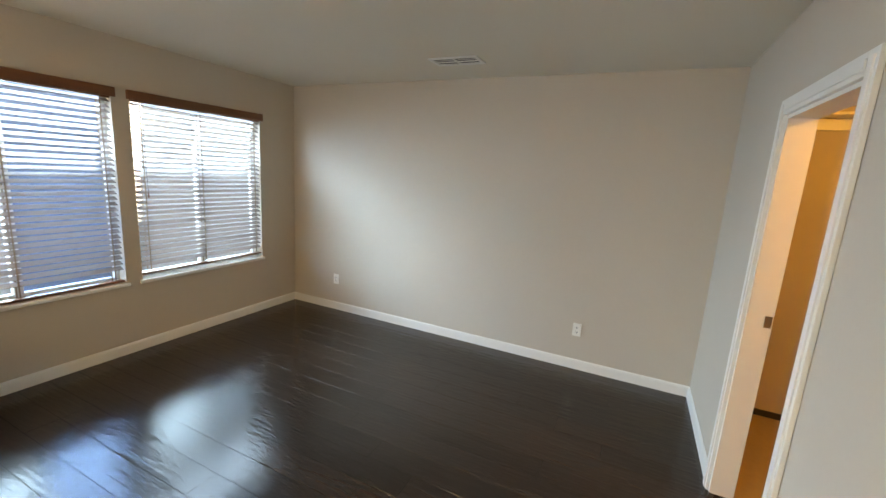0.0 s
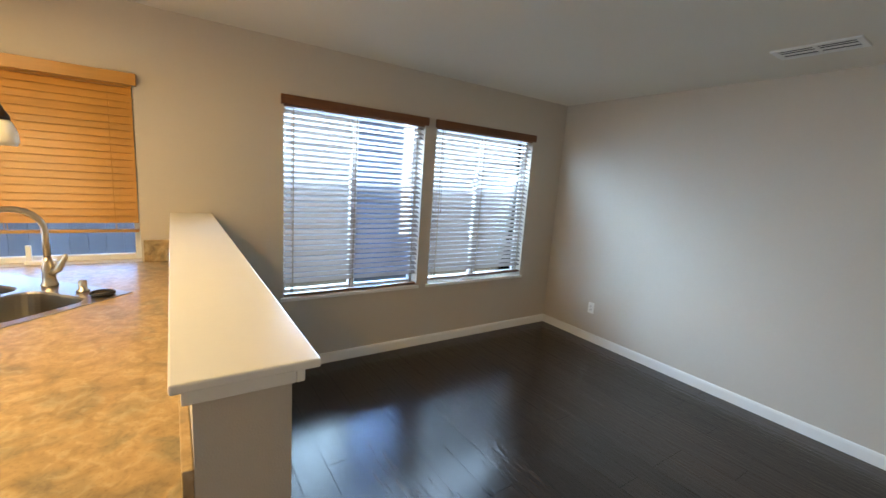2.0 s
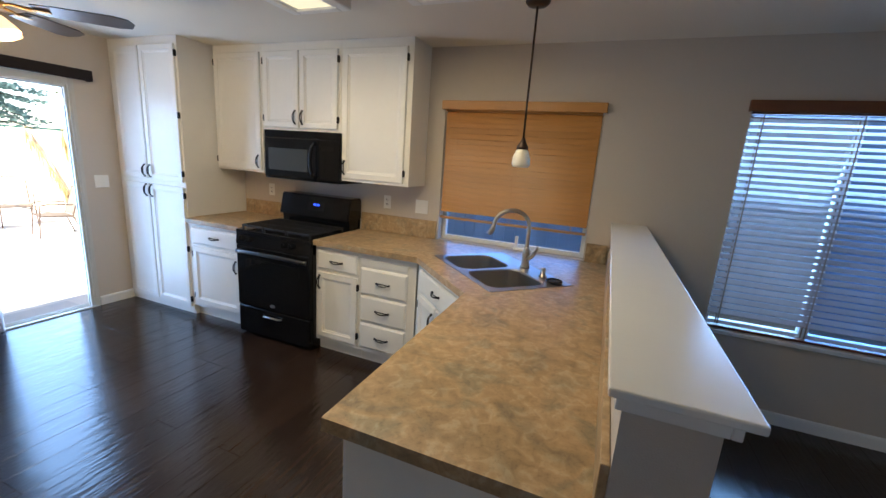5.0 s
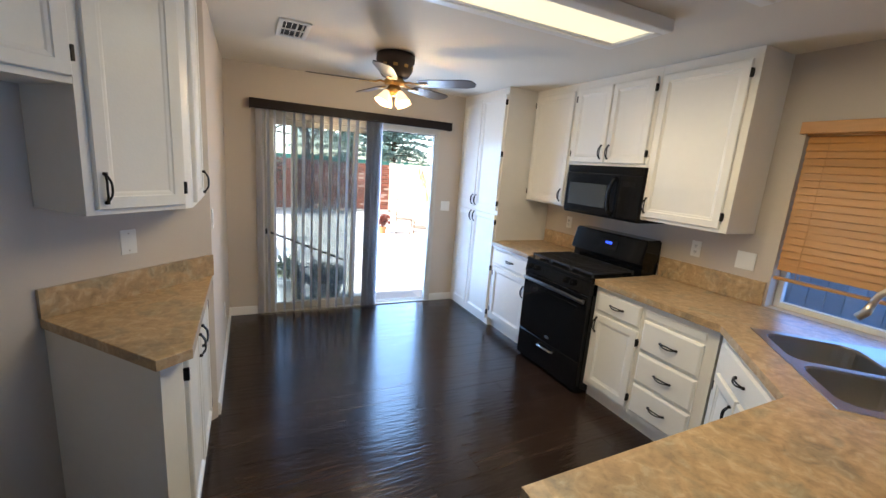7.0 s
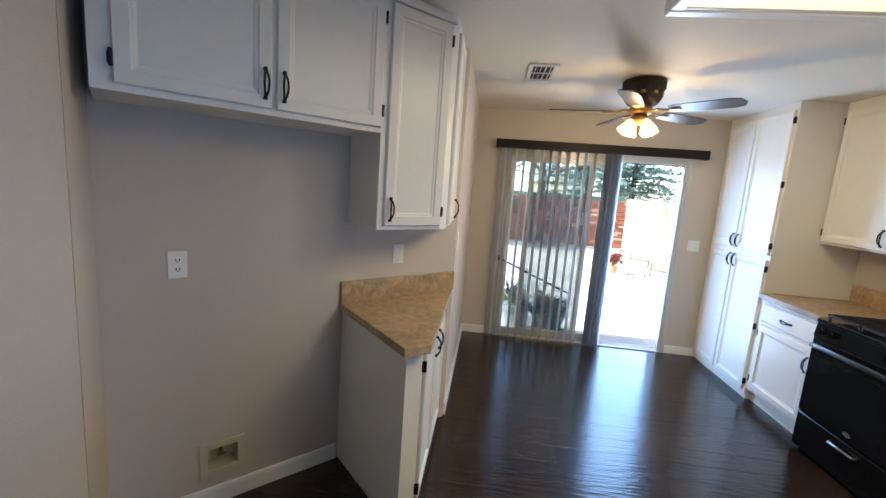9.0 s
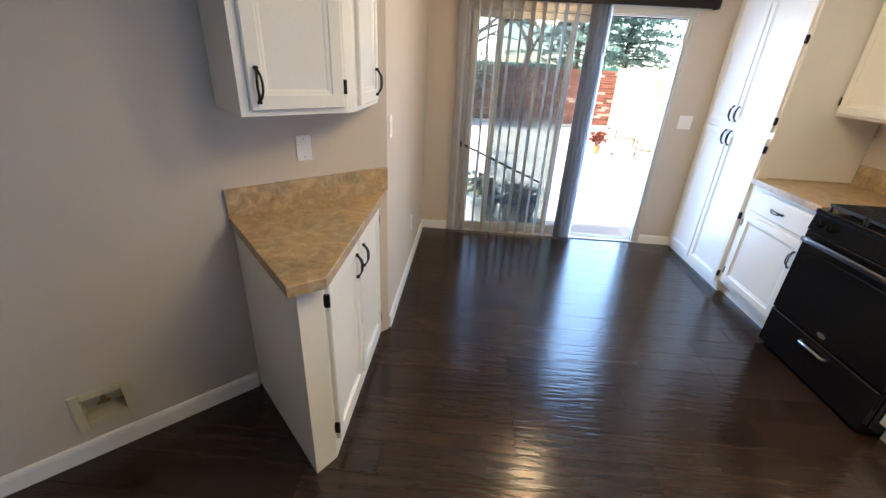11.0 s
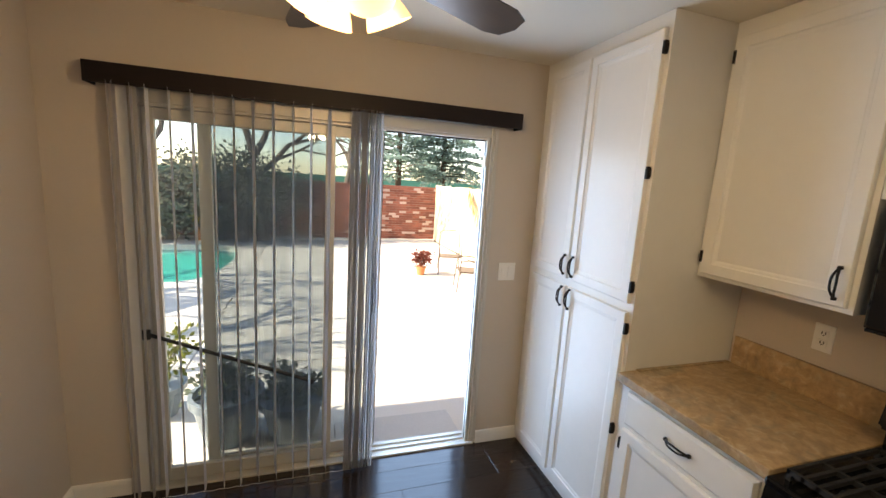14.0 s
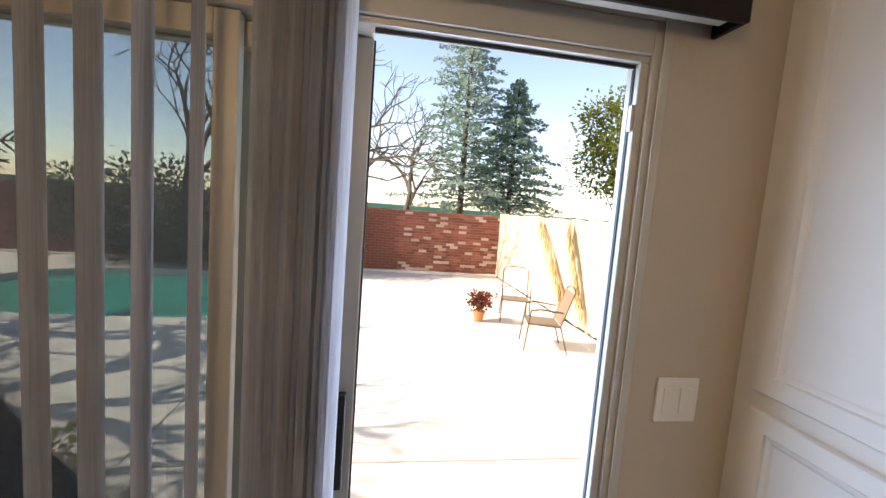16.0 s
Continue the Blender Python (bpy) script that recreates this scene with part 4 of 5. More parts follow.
d = part("door", panel(0.02, 0.335, 1.395, 2.395, DOOR_RINGS), CAB, c)
d.matrix_basis = pose(fx, -1.375, 0, 0, 0, -90)
hd = part("handle", PULL_UP, IRON, d, "black wrought-iron pull")
hd.location = (0.285, -0.019, 1.475)
part("crown", boxes((0.02, L_ + 0.004, -0.025, 0.0, 2.40, 2.425), bevel=0.004), CAB, c).matrix_basis = pose(a0.x, a0.y, 0, 0, 0, 225)

c = thing("corner_base_cabinet", pose(0, 0, 0), "white painted triangular base cabinet beside the refrigerator niche", "cabinet")
q0, q1 = diag(-0.33, 0.002), diag(-0.33, 0.655)
bm = bmesh.new()
prism(bm, [(q0.x, q0.y), (q1.x, q1.y), (0.40, -0.87), (0.40, -1.768)], 0.0, 0.888)
part("body", bm, CAB, c)
for k, (y, wdt, hx) in enumerate(((-0.885, 0.385, 0.345), (-1.295, 0.40, 0.045))):
    d = part("door", panel(0.0, wdt, 0.10, 0.855, DOOR_RINGS), CAB, c)
    d.matrix_basis = pose(0.40, y, 0, 0, 0, -90)
    hd = part("handle", PULL_UP, IRON, d, "black wrought-iron pull")
    hd.location = (hx, -0.019, 0.75)
    for z in (0.17, 0.79):
        hg = part("hinge", HINGE_MESH, IRON, d, "small black hinge")
        hg.location = (-0.006 if k == 0 else wdt + 0.006, 0, z)
ct = thing("countertop", pose(0, 0, 0), "triangular beige laminate countertop with clipped corner", "countertop")
q0, q1 = diag(-0.315, 0.002), diag(-0.27, 0.70)
bm = bmesh.new()
prism(bm, [(0.362, -1.805), (q0.x, q0.y), (q1.x, q1.y), (0.356, -0.80)], TOP - 0.04, TOP, 0.004)
part("top", bm, LAMINATE, ct)
r0, r1 = diag(-0.31, 0.002), diag(-1.435, 0.002)
r2, r3 = diag(-1.435, 0.022), diag(-0.31, 0.022)
bm = bmesh.new()
prism(bm, [(r1.x, r1.y), (r0.x, r0.y), (r3.x, r3.y), (r2.x, r2.y)], TOP + 0.001, 1.052)
part("backsplash", bm, LAMINATE, ct)


# ---- wooden blinds ----
def wood_blind(hole, label, wood, rail_wood, bottom, tilt, proud, pitch=0.0425, tapes=(0.12, 0.5, 0.88), over=0.02, cord=0.004, cord_mat=None):
    ya, yb, za, zb = hole
    ya, yb = ya - over, yb + over
    L = yb - ya
    top = zb + 0.026
    b = thing("wooden_blind", pose(XW, ya, top), label, "blind")
    part("valance", boxes((proud - 0.012, proud, 0, L, -0.068, 0.0), (0.001, proud - 0.012, 0, 0.012, -0.068, 0), (0.001, proud - 0.012, L - 0.012, L, -0.068, 0), bevel=0.003), rail_wood, b)
    part("headrail", boxes((-0.045, 0.0, over + 0.006, L - over - 0.006, -0.078, -0.03)), rail_wood, b)
    slat = boxes((-0.025, 0.025, over + 0.008, L - over - 0.008, -0.0015, 0.0015))
    bmesh.ops.rotate(slat, verts=slat.verts, cent=(0, 0, 0), matrix=Matrix.Rotation(radians(tilt), 3, "Y"))
    slat = mesh_of("slat", slat, wood)
    n = int((top - 0.09 - bottom - 0.03) / pitch)
    rng_ = random.Random(4)
    for k in range(n):
        s = part("slat", slat, wood, b)
        s.location = (-0.026, 0, -0.092 - pitch * k + rng_.uniform(-0.0012, 0.0012))
        s.rotation_euler = (rng_.uniform(-0.002, 0.002), radians(rng_.uniform(-1.5, 1.5)), 0)
    part("bottom_rail", boxes((-0.05, -0.002, over + 0.008, L - over - 0.008, bottom - top, bottom - top + 0.016), bevel=0.003), rail_wood, b)
    for f in tapes:
        y = over + (L - 2 * over) * f
        part("ladder_tape", boxes((-0.0005, 0.0005, y - cord, y + cord, bottom - top + 0.016, -0.07), (-0.0525, -0.0515, y - cord, y + cord, bottom - top + 0.016, -0.07)), cord_mat or TAPE, b)
    return b


LIVING = "red-brown wooden venetian blind with open slats"
wood_blind(W1, LIVING, SLATWOOD, REDWOOD, W1[2] + 0.006, TILT, 0.03, tapes=(0.06, 0.47, 0.94))
b = wood_blind(W2, LIVING, SLATWOOD, REDWOOD, W2[2] + 0.035, TILT, 0.03, tapes=(0.06, 0.47, 0.94))
part("tilt_cord", tube(bmesh.new(), [(0.012, 0.10, -0.07), (0.013, 0.10, -0.5), (0.013, 0.105, -0.78)], 0.0016, 6), RUBBER, b)
part("tassel", lathe(bmesh.new(), ((0.003, 0), (0.006, 0.01), (0.005, 0.03), (0.002, 0.036)), (0.013, 0.105, -0.815), 8), REDWOOD, b)
part("tilt_cord", tube(bmesh.new(), [(0.012, 0.075, -0.07), (0.013, 0.075, -0.60)], 0.0016, 6), RUBBER, b)
wood_blind(KW, "honey-coloured wooden venetian blind, closed and lowered above the sink", HONEY, HONEY, 1.118, 74, 0.034, tapes=(0.1, 0.5, 0.9), cord=0.0014, cord_mat=HONEY)


# ---- patio door ----
pd = thing("patio_door", pose(0, YS - 0.07, 0), "sliding glass patio door standing open", "door", kind="structure")
xl, xr, zt = SL[1], SL[0], 2.03
part("frame", boxes((xl - 0.035, xl - 0.001, -0.068, 0.068, 0.005, SL[2] - 0.001), (xr + 0.001, xr + 0.030, 0.006, 0.068, 0.005, SL[2] - 0.001), (xr + 0.030, xr + 0.052, 0.006, 0.058, 0.005, zt - 0.045), (xr + 0.030, xl - 0.035, 0.006, 0.068, zt - 0.030, SL[2] - 0.001), (xr + 0.030, xl - 0.035, 0.006, 0.058, zt - 0.045, zt - 0.030), (-1.17, xl - 0.035, -0.068, 0.0055, zt - 0.044, SL[2] - 0.001), bevel=0.003), ALU, pd)
part("track", boxes((xr, xl, -0.068, 0.068, -0.11, 0.004), (xr + 0.036, xl - 0.036, -0.03, -0.024, 0.004, 0.016), (xr + 0.036, xl - 0.036, 0.016, 0.022, 0.004, 0.016)), ALU, pd)
part("threshold", boxes((xr, xl, 0.0685, 0.085, -0.01, 0.012), bevel=0.003), ALU, pd)
part("trim", boxes((xr - 0.012, xr + 0.012, 0.0705, 0.076, 0.001, SL[2] + 0.012), bevel=0.002), ALU, pd)
part("trim", boxes((xl + 0.001, xl + 0.07, 0.0705, 0.079, 0.001, SL[2] + 0.005), bevel=0.002), TRIM, pd)


def glass_leaf(name, x0, x1, y0, y1, glass, st=0.05):
    lf = part(name, boxes((x0, x0 + st, y0, y1, 0.018, zt - 0.046), (x1 - st, x1, y0, y1, 0.018, zt - 0.046), (x0 + st, x1 - st, y0, y1, 0.018, 0.085), (x0 + st, x1 - st, y0, y1, zt - 0.10, zt - 0.046), bevel=0.003), ALU, pd)
    g = part("pane", boxes((x0 + st, x1 - st, (y0 + y1) / 2 - 0.002, (y0 + y1) / 2 + 0.002, 0.085, zt - 0.10)), glass, lf)
    g.visible_shadow = False
    return lf


glass_leaf("fixed_leaf", -0.905, xl - 0.036, 0.002, 0.034, DUSTY)
lf = glass_leaf("sliding_leaf", -1.172, -0.235, -0.046, -0.014, TINTED, 0.06)
part("pull", boxes((-1.155, -1.132, -0.013, 0.012, 0.92, 1.16), bevel=0.004), RUBBER, lf)
scr = part("screen_leaf", boxes((-0.905, -0.872, -0.066, -0.052, 0.018, zt - 0.05), (-0.27, -0.235, -0.066, -0.052, 0.018, zt - 0.05), (-0.872, -0.27, -0.066, -0.052, 0.018, 0.06)), ALU, pd)
g = part("mesh", boxes((-0.872, -0.27, -0.060, -0.058, 0.06, zt - 0.05)), SCREEN, scr)
g.visible_shadow = False
part("weatherstrip", boxes((xr + 0.053, -1.175, 0.034, 0.040, zt - 0.054, zt - 0.0455), (xr + 0.0522, xr + 0.0545, 0.030, 0.040, 0.02, zt - 0.055), (-1.1765, -1.1725, -0.04, -0.018, 0.03, zt - 0.05)), RUBBER, pd, "dark weatherstrip")
part("catch", boxes((xr + 0.0525, xr + 0.060, 0.041, 0.056, 1.83, 1.89), bevel=0.002), ALU, pd)
sb = thing("security_bar", pose(0, YS - 0.02, 0), "black fold-down security bar leaning across the glass", "security bar")
part("bar", tube(bmesh.new(), [(0.0, 0.012, 0.872), (-0.40, 0.012, 0.705), (-0.79, 0.012, 0.545)], 0.0095, 10), RUBBER, sb)
part("bracket", boxes((-0.015, 0.019, 0.0, 0.022, 0.845, 0.90), bevel=0.003), RUBBER, sb)
part("foot", boxes((-0.805, -0.775, 0.002, 0.022, 0.528, 0.555), bevel=0.003), RUBBER, sb)

# ---- vertical blind ----
vb = thing("vertical_blind", pose(0, YS + 0.06, 2.05), "sheer white vertical blind drawn partly aside under a dark valance", "blind")
part("valance", boxes((-1.946, 0.146, 0.022, 0.035, 0.0, 0.088), (-1.946, -1.934, -0.059, 0.022, 0.0, 0.088), (0.134, 0.146, -0.059, 0.022, 0.0, 0.088), (-1.934, 0.134, -0.059, 0.022, 0.076, 0.088), bevel=0.003), VALANCE, vb, "espresso wooden valance")
part("headrail", boxes((-1.92, 0.125, -0.02, 0.015, 0.012, 0.05)), ALU, vb)


def vane_mesh():
    bm = bmesh.new()
    hw, n = 0.0445, 6
    lo, hi = [], []
    for k in range(n + 1):
        s = -1 + 2 * k / n
        p = (s * hw, 0.007 * (1 - s * s), 0)
        lo.append(bm.verts.new((p[0], p[1], -2.035)))
        hi.append(bm.verts.new((p[0], p[1], 0.012)))
    for k in range(n):
        bm.faces.new((lo[k], lo[k + 1], hi[k + 1], hi[k]))
    bmesh.ops.solidify(bm, geom=list(bm.faces), thickness=0.0009)
    return mesh_of("vane", bm, SHEER)


VANE = vane_mesh()
rv = random.Random(11)
xs = [(0.078, 112), (0.050, 104), (-0.012, 104)] + [(-0.070 - 0.0885 * k, 100) for k in range(10)] + [(-0.974 - 0.0084 * k, 84) for k in range(20)]
for x, turn in xs:
    v = part("vane", VANE, SHEER, vb)
    v.location = (x + rv.uniform(-0.003, 0.003), -0.003, 0)
    v.rotation_euler = (0, 0, radians(turn + rv.uniform(-5, 5)))
part("bottom_chain", tube(bmesh.new(), [(0.08 - 0.0815 * k / 2, 0.038, -2.03 - 0.006 * (k % 2)) for k in range(28)], 0.0011, 4), PLATE, vb)

# ---- ceiling fan ----
fan = thing("ceiling_fan", pose(-0.86, -2.34, H), "dark bronze hugger ceiling fan with lit glass shades", "ceiling fan")
part("housing", lathe(bmesh.new(), ((0.05, -0.172), (0.10, -0.166), (0.125, -0.13), (0.135, -0.07), (0.145, -0.06), (0.145, -0.012), (0.132, -0.001))), HOUSING, fan, smooth=True)
part("motor_band", lathe(bmesh.new(), ((0.04, -0.232), (0.075, -0.225), (0.085, -0.20), (0.06, -0.173))), BRASS, fan, smooth=True)
for k in range(5):
    a = radians(FAN_TURN + 72 * k)
    m = Matrix.Rotation(a, 4, "Z")
    bl = bmesh.new()
    outline = [(0.20, -0.048), (0.30, -0.062), (0.56, -0.070), (0.625, -0.052), (0.645, 0.0), (0.625, 0.052), (0.56, 0.070), (0.30, 0.062), (0.20, 0.048)]
    prism(bl, outline, -0.003, 0.003)
    bmesh.ops.rotate(bl, verts=bl.verts, cent=(0, 0, 0), matrix=Matrix.Rotation(radians(-12), 3, "X"))
    b = part("blade", bl, BLADE, fan)
    b.matrix_basis = m @ Matrix.Translation((0, 0, -0.212))
    br = bmesh.new()
    tube(br, [(0.07, 0, 0.0), (0.11, 0.012, 0.008), (0.15, -0.012, -0.002), (0.19, 0, -0.004), (0.25, 0, -0.006)], [0.008, 0.007, 0.007, 0.008, 0.006], 8)
    box(br, 0.20, 0.27, -0.022, 0.022, -0.010, -0.005)
    part("arm", br, BRASS, b, "brass blade arm", smooth=False).location = (0, 0, 0.0)
for k in range(10):
    a = radians(36 * k)
    bm = boxes((-0.016, 0.016, -0.003, 0.003, -0.011, 0.011), bevel=0.002)
    part("vent_slot", bm, BRASS, fan).matrix_basis = Matrix.Rotation(a, 4, "Z") @ Matrix.Translation((0.1335, 0, -0.10)) @ Matrix.Rotation(radians(90), 4, "Z")
part("light_hub", lathe(bmesh.new(), ((0.02, -0.305), (0.045, -0.29), (0.055, -0.255), (0.045, -0.233))), BRASS, fan, smooth=True)
for k in range(4):
    a = radians(20 + 90 * k)
    d = Vector((math.cos(a), math.sin(a), 0))
    sh = bmesh.new()
    lathe(sh, ((0.058, -0.095), (0.052, -0.075), (0.040, -0.045), (0.026, -0.012), (0.018, 0.0)), (0, 0, 0), 18)
    sh.faces.ensure_lookup_table()
    bmesh.ops.delete(sh, geom=[f for f in sh.faces if all(v.co.z < -0.094 for v in f.verts)], context="FACES")
    s = part("shade", sh, SHADE, fan, "glowing frosted glass bell shade", smooth=True)
    s.matrix_basis = Matrix.Translation(d * 0.065 + Vector((0, 0, -0.278))) @ Matrix.Rotation(radians(-28), 4, d.cross(Vector((0, 0, -1))))
    part("socket", tube(bmesh.new(), [d * 0.03 + Vector((0, 0, -0.261)), d * 0.067 + Vector((0, 0, -0.278))], [0.012, 0.02], 10), BRASS, s, smooth=True).matrix_parent_inverse = s.matrix_basis.inverted()


# ---- fluorescent ceiling lights ----
def tube_light(y0, y1, label):
    f = thing("ceiling_light", pose(-1.14, (y0 + y1) / 2, H), label, "ceiling light", "fluorescent ceiling lights")
    hx, hy = 0.635, (y1 - y0) / 2
    e = 0.06
    part("frame", boxes((-hx, hx, -hy, -hy + e, -0.062, -0.001), (-hx, hx, hy - e, hy, -0.062, -0.001), (-hx, -hx + e, -hy + e, hy - e, -0.062, -0.001), (hx - e, hx, -hy + e, hy - e, -0.062, -0.001), bevel=0.008), TRIM, f)
    part("diffuser", boxes((-hx + e + 0.001, hx - e - 0.001, -hy + e + 0.001, hy - e - 0.001, -0.050, -0.040)), LENS, f, "glowing ribbed acrylic diffuser")
    for y in (-hy + e + 0.012, hy - e - 0.012):
        part("inner_bead", boxes((-hx + e + 0.001, hx - e - 0.001, y - 0.010, y + 0.010, -0.057, -0.0505), bevel=0.003), TRIM, f)
    return f


tube_light(-1.125, -0.715, "lit fluorescent ceiling light in a white wooden frame")
tube_light(-0.325, 0.085, "lit fluorescent ceiling light in a white wooden frame")


def vent(x0, x1, y0, y1, along_y, label):
    v = thing("ceiling_vent", pose((x0 + x1) / 2, (y0 + y1) / 2, H), label, "vent")
    hx, hy = (x1 - x0) / 2, (y1 - y0) / 2
    # dark sheet standing for the shaded duct above the slats
    part("duct_shade", boxes((-hx + 0.028, hx - 0.028, -hy + 0.028, hy - 0.028, -0.004, -0.002)), HOLESHADE, v)
    part("frame", boxes((-hx, hx, -hy, -hy + 0.028, -0.012, -0.001), (-hx, hx, hy - 0.028, hy, -0.012, -0.001), (-hx, -hx + 0.028, -hy + 0.028, hy - 0.028, -0.012, -0.001), (hx - 0.028, hx, -hy + 0.028, hy - 0.028, -0.012, -0.001), (-0.008, 0.008, -hy + 0.028, hy - 0.028, -0.013, -0.005) if not along_y else (-hx + 0.028, hx - 0.028, -0.006, 0.006, -0.013, -0.005), bevel=0.002), TRIM, v)
    n = 4 if along_y else 3
    for k in range(n):
        f = (k + 0.5) / n * 2 - 1
        tilt = radians(62 if f > 0 else -62) if along_y else radians(8 * f)
        wide = 0.016 if k == 1 else 0.004
        bm = boxes((-hx + 0.029, hx - 0.029, -wide, wide, -0.001, 0.001)) if not along_y else boxes((-0.006, 0.006, -hy + 0.029, hy - 0.029, -0.001, 0.001))
        s = part("slat", bm, TRIM, v)
        s.location = (0, f * (hy - 0.03), -0.011) if not along_y else (f * (hx - 0.03), 0, -0.011)
        s.rotation_euler = (tilt, 0, 0) if not along_y else (0, tilt, 0)
    return v


vent(-0.745, -0.352, 3.80, 4.00, False, "white metal ceiling vent in the living room")
vent(-0.215, -0.022, -2.42, -2.04, True, "white metal ceiling vent near the fan")

# ---- pendant over the sink ----
pe = thing("pendant_lamp", pose(-1.985, 0.30, H), "bronze pendant lamp with a frosted glass shade", "pendant lamp")
part("canopy", lathe(bmesh.new(), ((0.02, -0.032), (0.05, -0.028), (0.064, -0.014), (0.066, -0.001))), BRONZE, pe, smooth=True)
part("stem", tube(bmesh.new(), [(0, 0, -0.03), (0.002, 0, -0.35), (0, 0, -0.72)], 0.006, 8), BRONZE, pe, smooth=True)
part("socket", lathe(bmesh.new(), ((0.033, -0.762), (0.030, -0.745), (0.018, -0.725), (0.008, -0.70))), BRONZE, pe, smooth=True)
part("shade", lathe(bmesh.new(), ((0.044, -0.862), (0.052, -0.845), (0.050, -0.81), (0.036, -0.772), (0.028, -0.762))), MILK, pe, "frosted white glass bell shade", smooth=True)


# ---- plates ----
def plate(name, m, label, category, gangs=1, kind_="switch"):
    """A wall plate in the x-z plane facing -y."""
    p = thing(name, m, label, category)
    w = 0.07 + 0.046 * (gangs - 1)
    part("cover", boxes((-w / 2, w / 2, -0.006, -0.0005, -0.0575, 0.0575), bevel=0.002), PLATE, p)
    for g in range(gangs):
        x = (g - (gangs - 1) / 2) * 0.046
        if kind_ == "switch":
            part("rocker", boxes((x - 0.016, x + 0.016, -0.009, -0.006, -0.033, 0.033), bevel=0.001), PLATE, p)
        elif kind_ == "outlet":
            for z in (-0.02, 0.02):
                s = part("socket", boxes((x - 0.016, x + 0.016, -0.0085, -0.006, z - 0.014, z + 0.014), bevel=0.002), PLATE, p)
                for dx in (-0.006, 0.006):
                    part("slot", boxes((x + dx - 0.0019, x + dx + 0.0019, -0.0092, -0.0086, z - 0.004, z + 0.007)), HOLESHADE, s)
                part("slot", boxes((x - 0.003, x + 0.003, -0.0092, -0.0086, z - 0.010, z - 0.006)), HOLESHADE, s)
        else:
            part("jack", boxes((x - 0.007, x + 0.007, -0.0078, -0.006, -0.007, 0.007), bevel=0.001), PLATE, p)
            for z in (-0.040, 0.040):
                part("screw", boxes((x - 0.003, x + 0.003, -0.0072, -0.006, z - 0.003, z + 0.003), bevel=0.001), NICKEL, p)
    return p


for x in (-2.15, 0.49):
    plate("wall_outlet", pose(x, YN, 0.357), "white duplex outlet low on the living room wall", "outlet", 1, "outlet")
plate("wall_outlet", pose(XW, -1.007, 1.20, 0, 0, 90), "white duplex outlet above the backsplash", "outlet", 1, "outlet")
plate("wall_outlet", pose(XW, -2.33, 1.19, 0, 0, 90), "white duplex outlet behind the range counter", "outlet", 1, "outlet")
plate("light_switch", pose(XW, -0.672, 1.192, 0, 0, 90), "white two-gang switch plate beside the kitchen window", "switch", 2)
plate("light_switch", pose(-1.972, YS, 1.184, 0, 0, 180), "white two-gang switch plate beside the patio door", "switch", 2)
plate("light_switch", pose(XK, -1.90, 1.245, 0, 0, -90), "white switch plate on the kitchen end wall", "switch", 1)
plate("wall_outlet", pose(XK, -2.766, 0.365, 0, 0, -90), "white duplex outlet low on the end wall", "outlet", 1, "outlet")
p = diag(0.742)
plate("wall_outlet", pose(p.x, p.y, 1.193, 0, 0, 225), "white duplex outlet in the refrigerator niche", "outlet", 1, "outlet")
p = diag(-0.818)
plate("phone_plate", pose(p.x, p.y, 1.19, 0, 0, 225), "white blank plate above the corner counter", "wall plate", 1, "jack")
plate("wall_outlet", pose(-1.08, 0.8675, 1.125, 0, 0, 0), "white outlet on the kitchen side of the half wall", "outlet", 1, "outlet")
# recessed water box of the refrigerator
p = diag(BOX_S)
wb = thing("water_box", pose(p.x, p.y, BOX_Z, 0, 0, 225), "yellowed recessed water supply box in the niche wall", "water box")
CREAM = material("yellowed_plastic", (0.56, 0.50, 0.34), 0.45, grain=0.05, grain_scale=30)
part("flange", boxes((-0.099, -0.0655, -0.010, -0.0005, -0.09, 0.09), (0.0655, 0.099, -0.010, -0.0005, -0.09, 0.09), (-0.0655, 0.0655, -0.010, -0.0005, 0.056, 0.09), (-0.0655, 0.0655, -0.010, -0.0005, -0.09, -0.051), bevel=0.003), CREAM, wb)
part("recess", boxes((-0.0695, -0.0655, 0.0, 0.082, -0.0545, 0.0595), (0.0655, 0.0695, 0.0, 0.082, -0.0545, 0.0595), (-0.0655, 0.0655, 0.0, 0.082, 0.0555, 0.0595), (-0.0655, 0.0655, 0.0, 0.082, -0.0545, -0.0505), (-0.0655, 0.0655, 0.078, 0.082, -0.0505, 0.0555)), CREAM, wb)
bm = tube(bmesh.new(), [(0, 0.045, 0.055), (0, 0.045, 0.02), (0, 0.03, 0.004)], 0.009, 10)
lathe(bm, ((0.014, 0.0), (0.016, 0.006), (0.014, 0.012)), (0, 0.045, 0.03), 12)
box(bm, -0.022, 0.022, 0.018, 0.024, -0.004, 0.008)
part("valve", bm, BRASS, wb)


# ---- outside: ground, patio, pool ----
GZ = -0.10
bm = bmesh.new()
prism(bm, [(-400, -400), (400, -400), (400, 400), (-400, 400)], -0.9, -0.30)
structure("ground", bm, SOIL, "dry bare ground", "ground")
pool = [(2.75 + 2.35 * math.cos(radians(a)) + 0.35 * math.cos(radians(2 * a)), -10.3 + 2.05 * math.sin(radians(a)) + 0.25 * math.sin(radians(3 * a))) for a in range(0, 360, 12)]
PATIO = tagged(new("patio"), "pale concrete patio slabs around a pool", "patio", kind="structure")


def slab(x0, x1, y0, y1):
    part("slab", boxes((x0 + 0.006, x1 - 0.006, y0 + 0.006, y1 - 0.006, -0.30, GZ), bevel=0.008), CONCRETE, PATIO)


